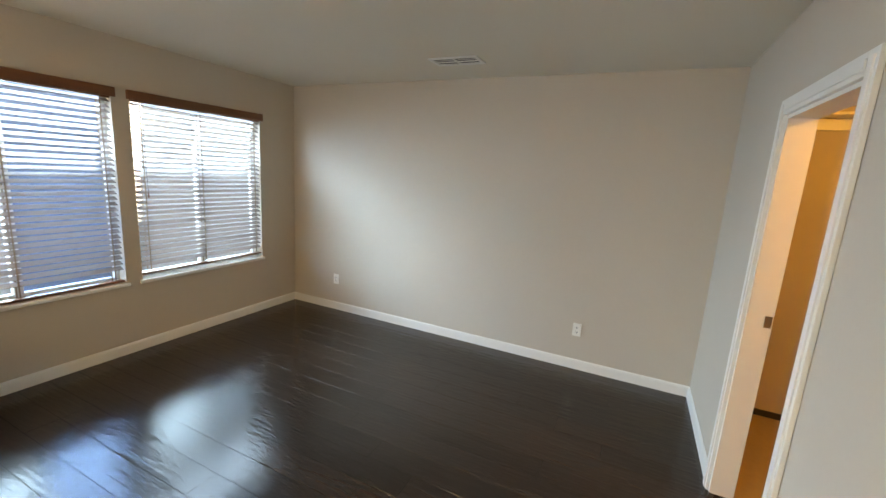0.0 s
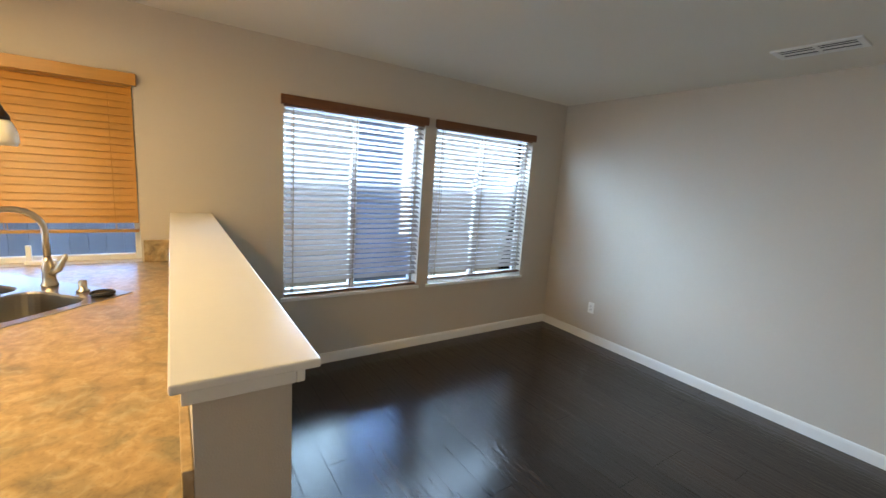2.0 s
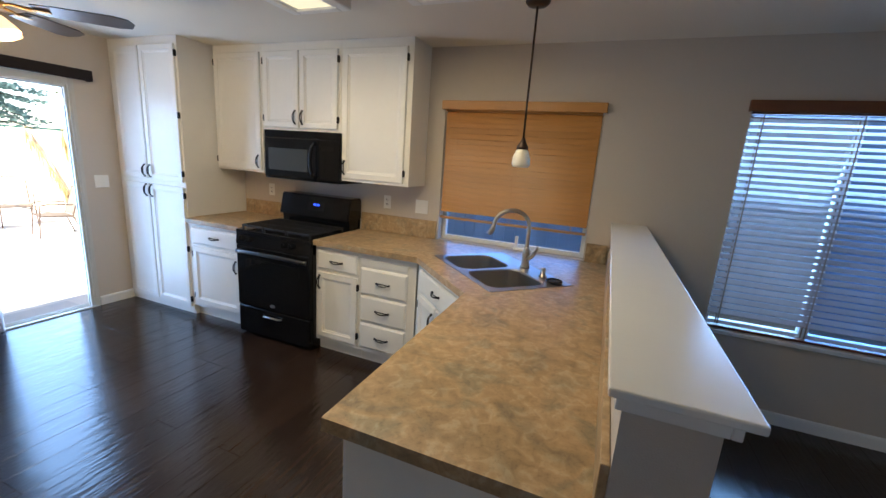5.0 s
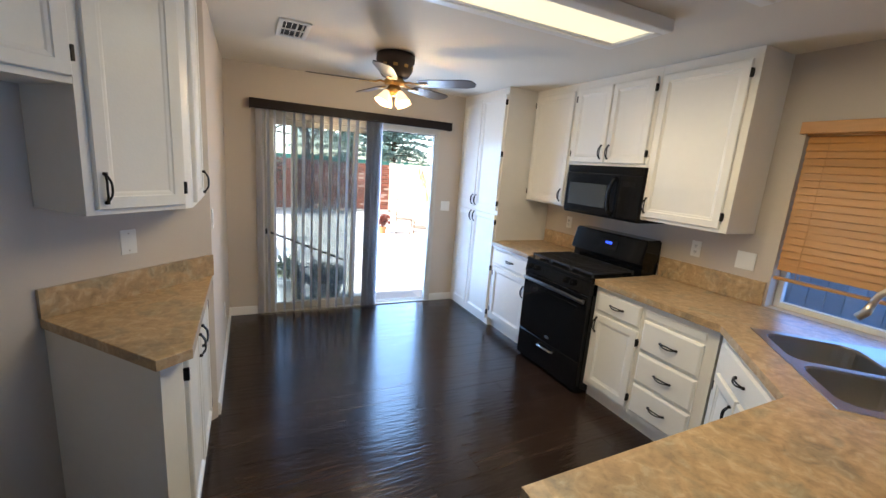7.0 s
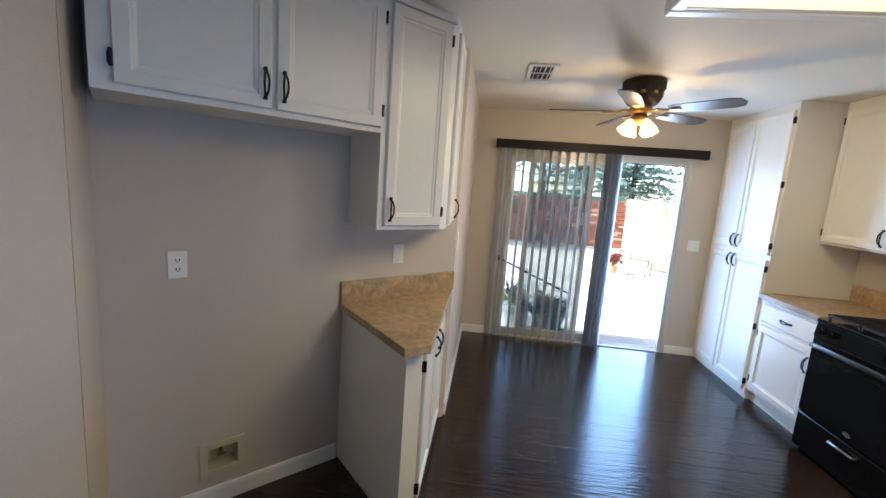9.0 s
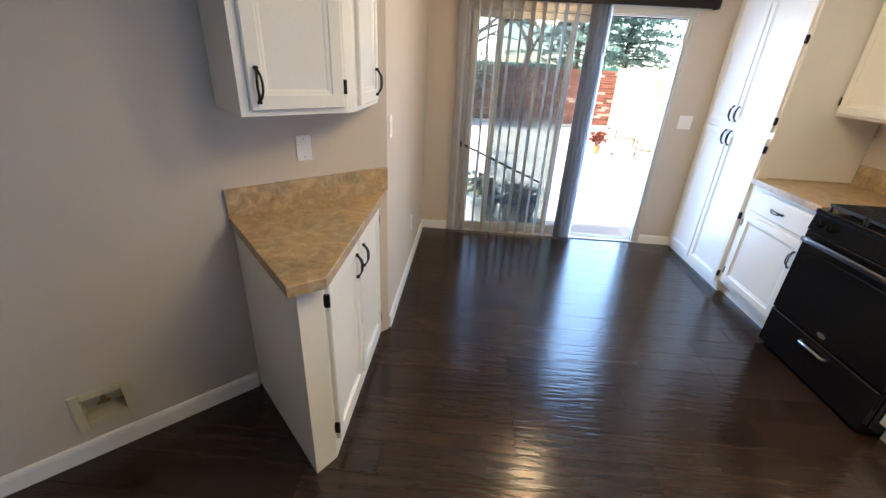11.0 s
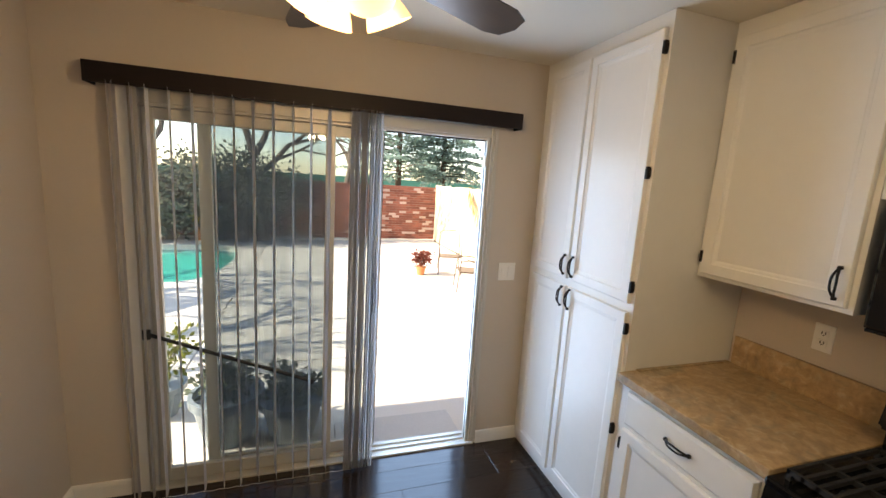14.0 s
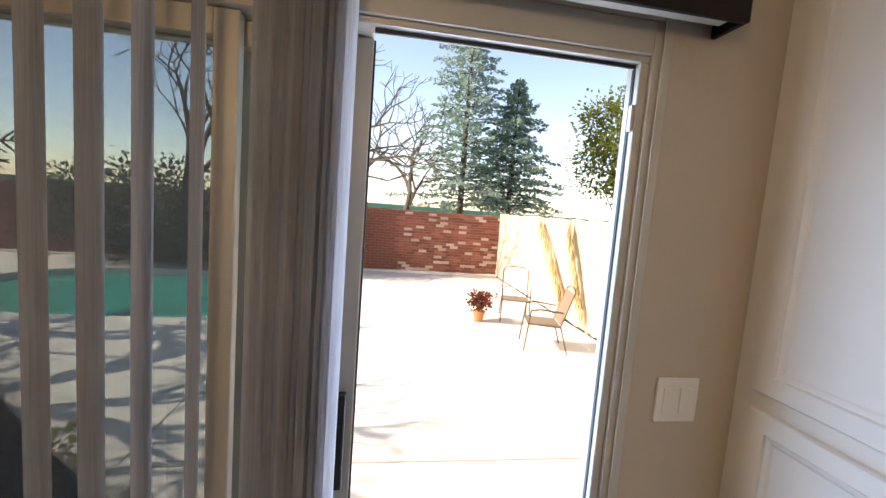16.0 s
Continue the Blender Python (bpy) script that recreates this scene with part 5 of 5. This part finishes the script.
for y0, y1 in ((-5.30, YS - T), (-8.15, -5.30)):
    slab(-4.40, 0.3, y0, y1)
    slab(0.3, 8.5, y0, y1)
slab(-4.40, 0.30, -13.38, -8.15)
# the pool terrace with its opening
bm = bmesh.new()
ov = [bm.verts.new((x, y, GZ)) for x, y in ((0.306, -13.38), (8.5, -13.38), (8.5, -8.156), (0.306, -8.156))]
pv = [bm.verts.new((x, min(y, -8.2), GZ)) for x, y in pool]
es = [bm.edges.new((ov[i], ov[(i + 1) % 4])) for i in range(4)] + [bm.edges.new((pv[i], pv[(i + 1) % len(pv)])) for i in range(len(pv))]
bmesh.ops.triangle_fill(bm, use_beauty=True, edges=es)
ret = bmesh.ops.extrude_face_region(bm, geom=list(bm.faces))
bmesh.ops.translate(bm, verts=[v for v in ret["geom"] if isinstance(v, bmesh.types.BMVert)], vec=(0, 0, -0.19))
bmesh.ops.recalc_face_normals(bm, faces=bm.faces)
part("terrace", bm, CONCRETE, PATIO)
bm = bmesh.new()
vs = [bm.verts.new((x, min(y, -8.2), GZ - 0.12)) for x, y in pool]
bm.faces.new(vs)
structure("water", bm, POOLWATER, "turquoise swimming pool water", "water")
step = structure("doorstep", boxes((-1.81, -0.95, -4.085, YS - T - 0.002, GZ + 0.001, GZ + 0.06), bevel=0.008), material("grey_step_concrete", (0.50, 0.48, 0.44), 0.9, grain=0.08, grain_scale=60, stain=0.1, bump=0.2, bump_scale=90), "grey concrete doorstep outside the patio door", "step")

# ---- brick wall and fence ----
BW = structure("garden_wall", boxes((-4.55, 9.0, -13.60, -13.41, -0.3, 1.50)), MORTAR, "red brick garden wall with a few pale bricks", "garden wall")
part("cap", boxes((-4.56, 9.0, -13.62, -13.385, 1.501, 1.545), bevel=0.006), BRICK, BW)
part("kerb", boxes((-4.40, 9.0, -13.40, -13.28, GZ - 0.15, GZ + 0.05), bevel=0.008), CONCRETE, BW)
fe = thing("fence", pose(-4.42, -8.4, GZ), "sunlit cream board fence along the patio", "fence")
rf = random.Random(5)
board = mesh_of("board", boxes((-0.011, 0.011, -0.068, 0.068, 0, 1.70), bevel=0.003), FENCE)
for k in range(72):
    b = part("board", board, FENCE, fe)
    b.location = (rf.uniform(-0.004, 0.004), -4.95 + 0.1405 * k, 0.02 + rf.uniform(-0.012, 0.012))
for z in (0.35, 1.45):
    part("rail", boxes((-0.05, -0.014, -5.0, 5.1, z, z + 0.085)), FENCE, fe)
for k in range(5):
    part("post", boxes((-0.14, -0.052, -4.9 + 2.4 * k, -4.81 + 2.4 * k, -0.2, 1.72)), FENCE, fe)
gs = structure("court_screen", boxes((-30, 30, -34.05, -34.0, -0.3, 1.75)), GREENSCREEN, "far green windscreen of a court", "screen")

# ---- neighbouring house to the west ----
# made-up pale ground that brightens the yard under the kitchen window
structure("path", boxes((-5.6, XW - T - 0.002, -5.0, 9.0, -0.299, -0.20)), CONCRETE, "pale concrete ground added to brighten the side yard", "path")
nh = thing("house", pose(-6.4, 1.5, -0.3), "neighbouring house with pale siding beyond the side yard", "house")
for k in range(22):
    part("siding_board", boxes((-0.006 - 0.012, 0.012, -5.0, 8.0, 0.15 * k, 0.15 * k + 0.158)), NEIGHBOUR, nh)
part("wall", boxes((-5.0, -0.02, -5.0, 8.0, 0, 3.3)), NEIGHBOUR, nh)
bm = bmesh.new()
vs = [bm.verts.new(p) for p in ((0.5, -5.4, 3.2), (-3.0, -5.4, 4.7), (-6, -5.4, 3.2), (0.5, 8.4, 3.2), (-3.0, 8.4, 4.7), (-6, 8.4, 3.2))]
for q in ((0, 1, 4, 3), (1, 2, 5, 4), (0, 2, 1), (3, 4, 5), (0, 3, 5, 2)):
    bm.faces.new([vs[i] for i in q])
bmesh.ops.recalc_face_normals(bm, faces=bm.faces)
part("roof", bm, ROOFING, nh)
sf = thing("side_fence", pose(-4.9, 1.0, -0.3), "weathered board fence in the side yard", "fence")
b2 = mesh_of("board", boxes((-0.011, 0.011, -0.068, 0.068, 0, 1.32), bevel=0.003), material("grey_weathered_board", (0.56, 0.57, 0.60), 0.85, grain=0.2, grain_scale=6, stretch=(8, 8, 1), per_object=0.12))
for k in range(37):
    b = part("board", b2, FENCE, sf)
    b.location = (rf.uniform(-0.004, 0.004), -4.3 + 0.1405 * k, rf.uniform(-0.012, 0.012))


# ---- trees ----
def leaf_cloud(points, size, rr):
    """Many small bent leaves or needle sprays at the points, given as (place, direction)."""
    vs, fs = [], []
    for p, d in points:
        d = d.normalized()
        s = d.orthogonal().normalized()
        s = (s * math.cos(a := rr.uniform(0, 6.283)) + d.cross(s) * math.sin(a))
        ln, wd = size * rr.uniform(0.6, 1.3), size * rr.uniform(0.22, 0.42)
        n = len(vs)
        up = d.cross(s) * wd * 0.3
        vs += [p, p + d * ln * 0.5 + s * wd, p + d * ln + up, p + d * ln * 0.5 - s * wd]
        fs.append((n, n + 1, n + 2, n + 3))
    me = bpy.data.meshes.new("leaves")
    me.from_pydata([tuple(v) for v in vs], [], fs)
    return me


def conifer(x, y, height, base, reach, seed, label, mat):
    rr = random.Random(seed)
    t = thing("conifer_tree", pose(x, y, -0.3), label, "tree", "conifers beyond the garden wall")
    part("trunk", tube(bmesh.new(), [(0, 0, 0), (0.02, 0, height * 0.5), (0, 0.02, height)], [0.15, 0.10, 0.015], 10), BARK, t, smooth=True)
    limbs, pts = bmesh.new(), []
    for k in range(150):
        f = (k + rr.random()) / 150
        z = base + (height * 0.985 - base) * f
        a = k * 2.399 + rr.uniform(-0.5, 0.5)
        rk = (reach * (1 - f) ** 0.8 + 0.12) * rr.uniform(0.45, 1.15)
        d = Vector((math.cos(a), math.sin(a), 0))
        rise = rr.uniform(-0.10, 0.16) + 0.25 * f
        mid_ = Vector((0, 0, z)) + d * rk * 0.5 + Vector((0, 0, rise * rk * 0.4))
        end = Vector((0, 0, z)) + d * rk + Vector((0, 0, (rise - 0.12) * rk))
        tube(limbs, [Vector((0, 0, z)), mid_, end], [0.024 * (1 - f) + 0.006, 0.013 * (1 - f) + 0.005, 0.004], 5)
        m = int(30 * rk / reach + 8)
        for j in range(m):
            s = 0.10 + 0.9 * (j + rr.random()) / m
            p0 = Vector((0, 0, z)).lerp(mid_, s * 2) if s < 0.5 else mid_.lerp(end, s * 2 - 1)
            for q in range(3):
                side = d.cross(Vector((0, 0, 1))) * rr.choice((-1, 1))
                off = side * rr.uniform(0, 0.42) * rk * (1.08 - s) * 0.8 + Vector((0, 0, rr.uniform(-0.10, 0.05)))
                pts.append((p0 + off, side * 0.7 + d * rr.uniform(0.3, 1.0) + Vector((0, 0, rr.uniform(-0.5, 0.35)))))
    tagged(part("limb_work", limbs, BARK, t), kind="stuff")
    me = leaf_cloud(pts, 0.155, rr)
    me.materials.append(mat)
    part("crown", me, mat, t)
    return t


conifer(-4.35, -19.0, 11.0, 2.1, 2.75, 3, "tall blue-green conifer behind the brick wall", NEEDLE)
conifer(-6.45, -19.2, 7.5, 2.1, 2.6, 8, "dark green conifer behind the brick wall", NEEDLE)


def broadleaf(x, y, height, crown, seed, label, mat, category="tree", leaves=5200, size=0.16):
    rr = random.Random(seed)
    t = thing("leafy_tree", pose(x, y, -0.3), label, category)
    limbs = bmesh.new()
    tube(limbs, [(0, 0, 0), (0.05, 0.03, height * 0.35), (0.0, 0.0, height * 0.6)], [0.16, 0.11, 0.06], 9)
    centres = []
    for k in range(26):
        a, f = rr.uniform(0, 6.28), rr.uniform(0.25, 1.0)
        rad = crown * (0.35 + 0.65 * math.sin(math.pi * min(0.95, f * 0.85))) * rr.uniform(0.4, 0.95)
        c = Vector((rad * math.cos(a), rad * math.sin(a), height * ((0.28 + 0.68 * f) if category == "tree" else (0.02 + 0.9 * f))))
        centres.append(c)
        tube(limbs, [(0, 0, c.z * 0.55), c * 0.5 + Vector((0, 0, c.z * 0.3)), c], [0.04, 0.02, 0.006], 5)
    part("trunk", limbs, BARK, t)
    pts = []
    for k in range(leaves):
        c = rr.choice(centres)
        v = Vector((rr.gauss(0, 1), rr.gauss(0, 1), rr.gauss(0, 0.8)))
        pts.append((c + v * crown * 0.20, v + Vector((0, 0, rr.uniform(-0.6, 0.4)))))
    me = leaf_cloud(pts, size, rr)
    me.materials.append(mat)
    part("crown", me, mat, t)
    return t


broadleaf(-11.6, -19.5, 7.4, 1.9, 21, "yellow-green leafy tree beyond the fence", LEAFY, "tree", 9000, 0.17)


def bare_tree(x, y, height, seed, label, spread=0.55, r0=0.14, deep=5):
    rr = random.Random(seed)
    t = thing("bare_tree", pose(x, y, -0.3), label, "tree", "bare winter trees")
    trunk, twigs = bmesh.new(), bmesh.new()

    def grow(p, d, length, r, level):
        q = p
        pts, rad = [p], [r]
        for k in range(3):
            d = (d + Vector((rr.uniform(-1, 1), rr.uniform(-1, 1), rr.uniform(-0.4, 0.6))) * 0.16).normalized()
            q = q + d * length / 3
            pts.append(q)
            rad.append(r * (1 - 0.13 * (k + 1)))
        tube(trunk if level < 2 else twigs, pts, rad, 7 if level < 2 else 4)
        if level >= deep:
            return
        for k in range(3 if level < 3 else 2):
            a = rr.uniform(0, 6.283)
            s = d.orthogonal().normalized()
            s = s * math.cos(a) + d.cross(s) * math.sin(a)
            grow(pts[-1] if k < 2 else pts[-2], (d + s * rr.uniform(0.5, 1.0) * spread * 1.7 + Vector((0, 0, 0.12))).normalized(), length * rr.uniform(0.62, 0.82), r * 0.63, level + 1)
    grow(Vector((0, 0, 0)), Vector((0, 0, 1)), height * 0.30, r0, 0)
    part("trunk", trunk, BARK, t)
    tagged(part("twig_work", twigs, BARK, t), kind="stuff")
    return t


bare_tree(-1.9, -18.5, 8.5, 31, "bare winter tree behind the brick wall")
bare_tree(0.9, -12.7, 8.0, 12, "bare winter tree with dark branching limbs", 0.6, 0.15, 6)
bare_tree(3.6, -13.1, 7.5, 45, "bare winter tree behind the pool", 0.6, 0.13, 6)
bare_tree(3.7, -5.7, 4.8, 77, "small bare tree shading the patio", 0.65, 0.19, 6)
# second tree out of view, added to thicken the patio's branch shadows
bare_tree(4.9, -7.4, 5.4, 78, "second unseen bare tree added for branch shadows on the patio", 0.65, 0.20, 6)
# stand-ins for a dark mass of bare branches, reflection and shaded wall
for k, (x, h) in enumerate(((0.45, 2.1), (1.5, 2.5), (2.6, 2.2), (3.9, 2.5), (5.2, 2.2))):
    broadleaf(x, -13.0, h, 1.15, 51 + k, "leafy stand-in for the dark mass of branches before the brick wall", DARKMASS, "shrub", 3600, 0.11)


# ---- potted plants and patio chairs ----
def potted(x, y, pot_r, pot_h, plant_r, plant_h, mat, pot_mat, label, seed, size, n):
    rr = random.Random(seed)
    t = thing("potted_plant", pose(x, y, GZ), label, "potted plant")
    part("pot", lathe(bmesh.new(), ((pot_r * 0.68, 0), (pot_r * 0.95, pot_h * 0.82), (pot_r * 1.06, pot_h * 0.84), (pot_r * 1.06, pot_h), (pot_r * 0.93, pot_h), (pot_r * 0.9, pot_h * 0.9), (0.0, pot_h * 0.88)), (0, 0, 0), 20), pot_mat, t)
    st_ = bmesh.new()
    pts = []
    for k in range(14):
        a = rr.uniform(0, 6.28)
        e = Vector((plant_r * rr.uniform(0.2, 0.9) * math.cos(a), plant_r * rr.uniform(0.2, 0.9) * math.sin(a), pot_h + plant_h * rr.uniform(0.4, 1.0)))
        tube(st_, [(0, 0, pot_h * 0.88), e * 0.5 + Vector((0, 0, pot_h * 0.5)), e], [0.006, 0.005, 0.003], 5)
        for j in range(n):
            v = Vector((rr.gauss(0, 1), rr.gauss(0, 1), rr.gauss(0, 1)))
            pts.append((e + v * plant_r * 0.22, v + Vector((0, 0, 0.2))))
    tagged(part("stem_work", st_, BARK, t), kind="stuff")
    me = leaf_cloud(pts, size, rr)
    me.materials.append(mat)
    tagged(part("foliage", me, mat, t), kind="stuff")
    return t


potted(-2.83, -8.85, 0.10, 0.17, 0.17, 0.24, REDLEAF, TERRA, "red-leaved plant in a terracotta pot on the patio", 61, 0.06, 36)
potted(-0.25, -4.16, 0.22, 0.34, 0.18, 0.12, POTLEAF, DARKPOT, "dark shrub in a glazed pot outside the glass", 62, 0.055, 36)
potted(-0.67, -4.10, 0.21, 0.30, 0.17, 0.10, POTLEAF, DARKPOT, "low dark shrub in a glazed pot", 63, 0.055, 34)
potted(0.28, -4.55, 0.18, 0.24, 0.24, 0.34, LEAFY, DARKPOT, "yellow-green potted shrub outside the glass", 64, 0.045, 44)
potted(1.9, -12.9, 0.2, 0.4, 0.28, 0.38, YELLOW, TERRA, "yellow flowers in a pot beyond the pool", 65, 0.08, 40)


def patio_chair(x, y, turn, label, sling=True):
    c = thing("patio_chair", pose(x, y, GZ, 0, 0, turn) @ Matrix.Scale(0.88, 4), label, "chair", "patio chairs")
    r = 0.011
    for s in (-1, 1):
        part("leg", tube(bmesh.new(), [(s * 0.26, -0.30, 0), (s * 0.25, -0.26, 0.40), (s * 0.25, -0.24, 0.60)], r, 7), BROWNIRON, c)
        part("leg", tube(bmesh.new(), [(s * 0.26, 0.32, 0), (s * 0.24, 0.20, 0.40)], r, 7), BROWNIRON, c)
        part("armrest", tube(bmesh.new(), [(s * 0.25, -0.24, 0.60), (s * 0.27, -0.10, 0.63), (s * 0.26, 0.22, 0.60)], r * 1.1, 7), BROWNIRON, c)
    part("seat_frame", tube(bmesh.new(), [(-0.24, -0.26, 0.40), (0.24, -0.26, 0.40), (0.24, 0.20, 0.38), (-0.24, 0.20, 0.38)], r, 7, closed=True), BROWNIRON, c)
    part("back_frame", tube(bmesh.new(), [(-0.24, 0.20, 0.38), (-0.24, 0.36, 0.90), (-0.12, 0.38, 0.95), (0.12, 0.38, 0.95), (0.24, 0.36, 0.90), (0.24, 0.20, 0.38)], r, 7), BROWNIRON, c)
    part("seat", boxes((-0.23, 0.23, -0.25, 0.20, 0.392, 0.402)), MESHSEAT, c)
    bm = boxes((-0.23, 0.23, -0.004, 0.004, 0.03, 0.53))
    bmesh.ops.rotate(bm, verts=bm.verts, cent=(0, 0, 0), matrix=Matrix.Rotation(radians(-17), 3, "X"))
    if sling:
        part("backrest", bm, MESHSEAT, c).location = (0, 0.20, 0.38)
    else:
        bm.free()
    return c


patio_chair(-3.48, -9.05, 165, "brown metal patio chair with an open frame back", False)
patio_chair(-3.42, -7.70, 78, "brown metal patio chair with a tan sling back")


# ---- dry palm fronds drooping over the fence ----
def dry_frond(y0, y1, z1, seed):
    """A dead frond hooked over the fence top, with leaflets hanging from its rib."""
    rr = random.Random(seed)
    t = thing("dry_frond", pose(-4.37, y0, 1.60), "dry tan palm frond drooping over the board fence", "plant", "dry fronds on the fence")
    dy, dz = y1 - y0, z1 - 1.60
    rib = [Vector((-0.20, -0.06, -0.06)), Vector((-0.09, -0.04, 0.045)), Vector((0.03, 0.03, 0.05))]
    rib += [Vector((0.03 + 0.05 * math.sin(math.pi * s), dy * s, dz * s ** 1.35)) for s in (0.12, 0.3, 0.5, 0.7, 0.88, 1.0)]
    part("rib", tube(bmesh.new(), rib, 0.008, 6), DRYFROND, t)
    vs, fs = [], []
    for k in range(150):
        f = rr.uniform(2.2, 7.99)
        p = rib[int(f)].lerp(rib[int(f) + 1], f % 1) if int(f) < 8 else rib[8]
        ln, w = rr.uniform(0.18, 0.5), rr.uniform(0.006, 0.013)
        sway = Vector((rr.uniform(-0.01, 0.05), rr.uniform(-0.06, 0.14), -ln))
        n = len(vs)
        side = Vector((rr.uniform(-0.4, 0.4), 1, 0)) * w
        m = p + sway * 0.5 + Vector((0.015, 0.02, 0.02))
        e = p + sway
        e.z = max(e.z, -1.68)
        m.z = max(m.z, -1.66)
        vs += [p + side * 0.5, p - side * 0.5, m - side, m + side, e]
        fs += [(n, n + 1, n + 2, n + 3), (n + 3, n + 2, n + 4)]
    me = bpy.data.meshes.new("leaflets")
    me.from_pydata([tuple(v) for v in vs], [], fs)
    me.materials.append(DRYFROND)
    tagged(part("leaflet_fringe", me, DRYFROND, t), kind="stuff")
    return t


dry_frond(-10.45, -9.1, 0.35, 91)
dry_frond(-9.15, -8.4, 0.25, 92)


# ---- floor planks ----
PW = 0.165
rp = random.Random(2)
plank_cache = {}


def plank_piece(x0, x1, y0, y1):
    key = (round(x1 - x0, 2), round(y1 - y0, 3))
    if key not in plank_cache:
        bm = boxes((0, key[0] - 0.0006, 0.0003, key[1] - 0.0003, -0.012, 0.0))
        bmesh.ops.bevel(bm, geom=[e for e in bm.edges if e.verts[0].co.z > -0.001 and e.verts[1].co.z > -0.001], offset=0.0012, segments=1, affect="EDGES")
        plank_cache[key] = mesh_of("plank", bm, PLANK)
    p = part("plank", plank_cache[key], PLANK, FLOOR)
    p.location = (x0, y0, 0)


y = YS - 0.02
while y < YN:
    y1 = min(y + PW, YN)
    xa = XW
    xb = XK + 0.02 if y1 < -1.87 else (1.40 if y > -0.22 else min(1.72, max(XK + 0.02, y1 + D0 + 0.04)))
    x = xa - rp.choice((0.0, 0.3, 0.6, 0.9))
    while x < xb - 0.01:
        x1 = x + rp.choice((0.9, 1.2, 1.2, 1.5, 1.8))
        if xb - x1 < 0.3:
            x1 = xb
        plank_piece(max(x, xa), min(x1, xb), y, y1)
        x = x1
    y = y1

# ---- bricks of the garden wall ----
rb_ = random.Random(9)
brick = mesh_of("brick", boxes((0.004, 0.206, 0.0, 0.02, 0.004, 0.066)), BRICK)
pale = mesh_of("brick", boxes((0.004, 0.206, 0.0, 0.02, 0.004, 0.066)), PALEBRICK)
far_ = bmesh.new()
for row in range(23):
    z = -0.11 + 0.070 * row
    x = -4.55 - (0.105 if row % 2 else 0)
    while x < 8.8:
        if x >= -4.56 and x < -1.75:
            b = part("brick", pale if rb_.random() < 0.14 else brick, BRICK, BW)
            b.location = (x, -13.412 + rb_.uniform(-0.003, 0.004), z)
        elif x > -4.56:
            box(far_, x + 0.004, x + 0.206, -13.412, -13.392 + rb_.uniform(-0.003, 0.004), z + 0.004, z + 0.066)
        x += 0.21
tagged(part("brickwork", far_, BRICK, BW), kind="stuff")
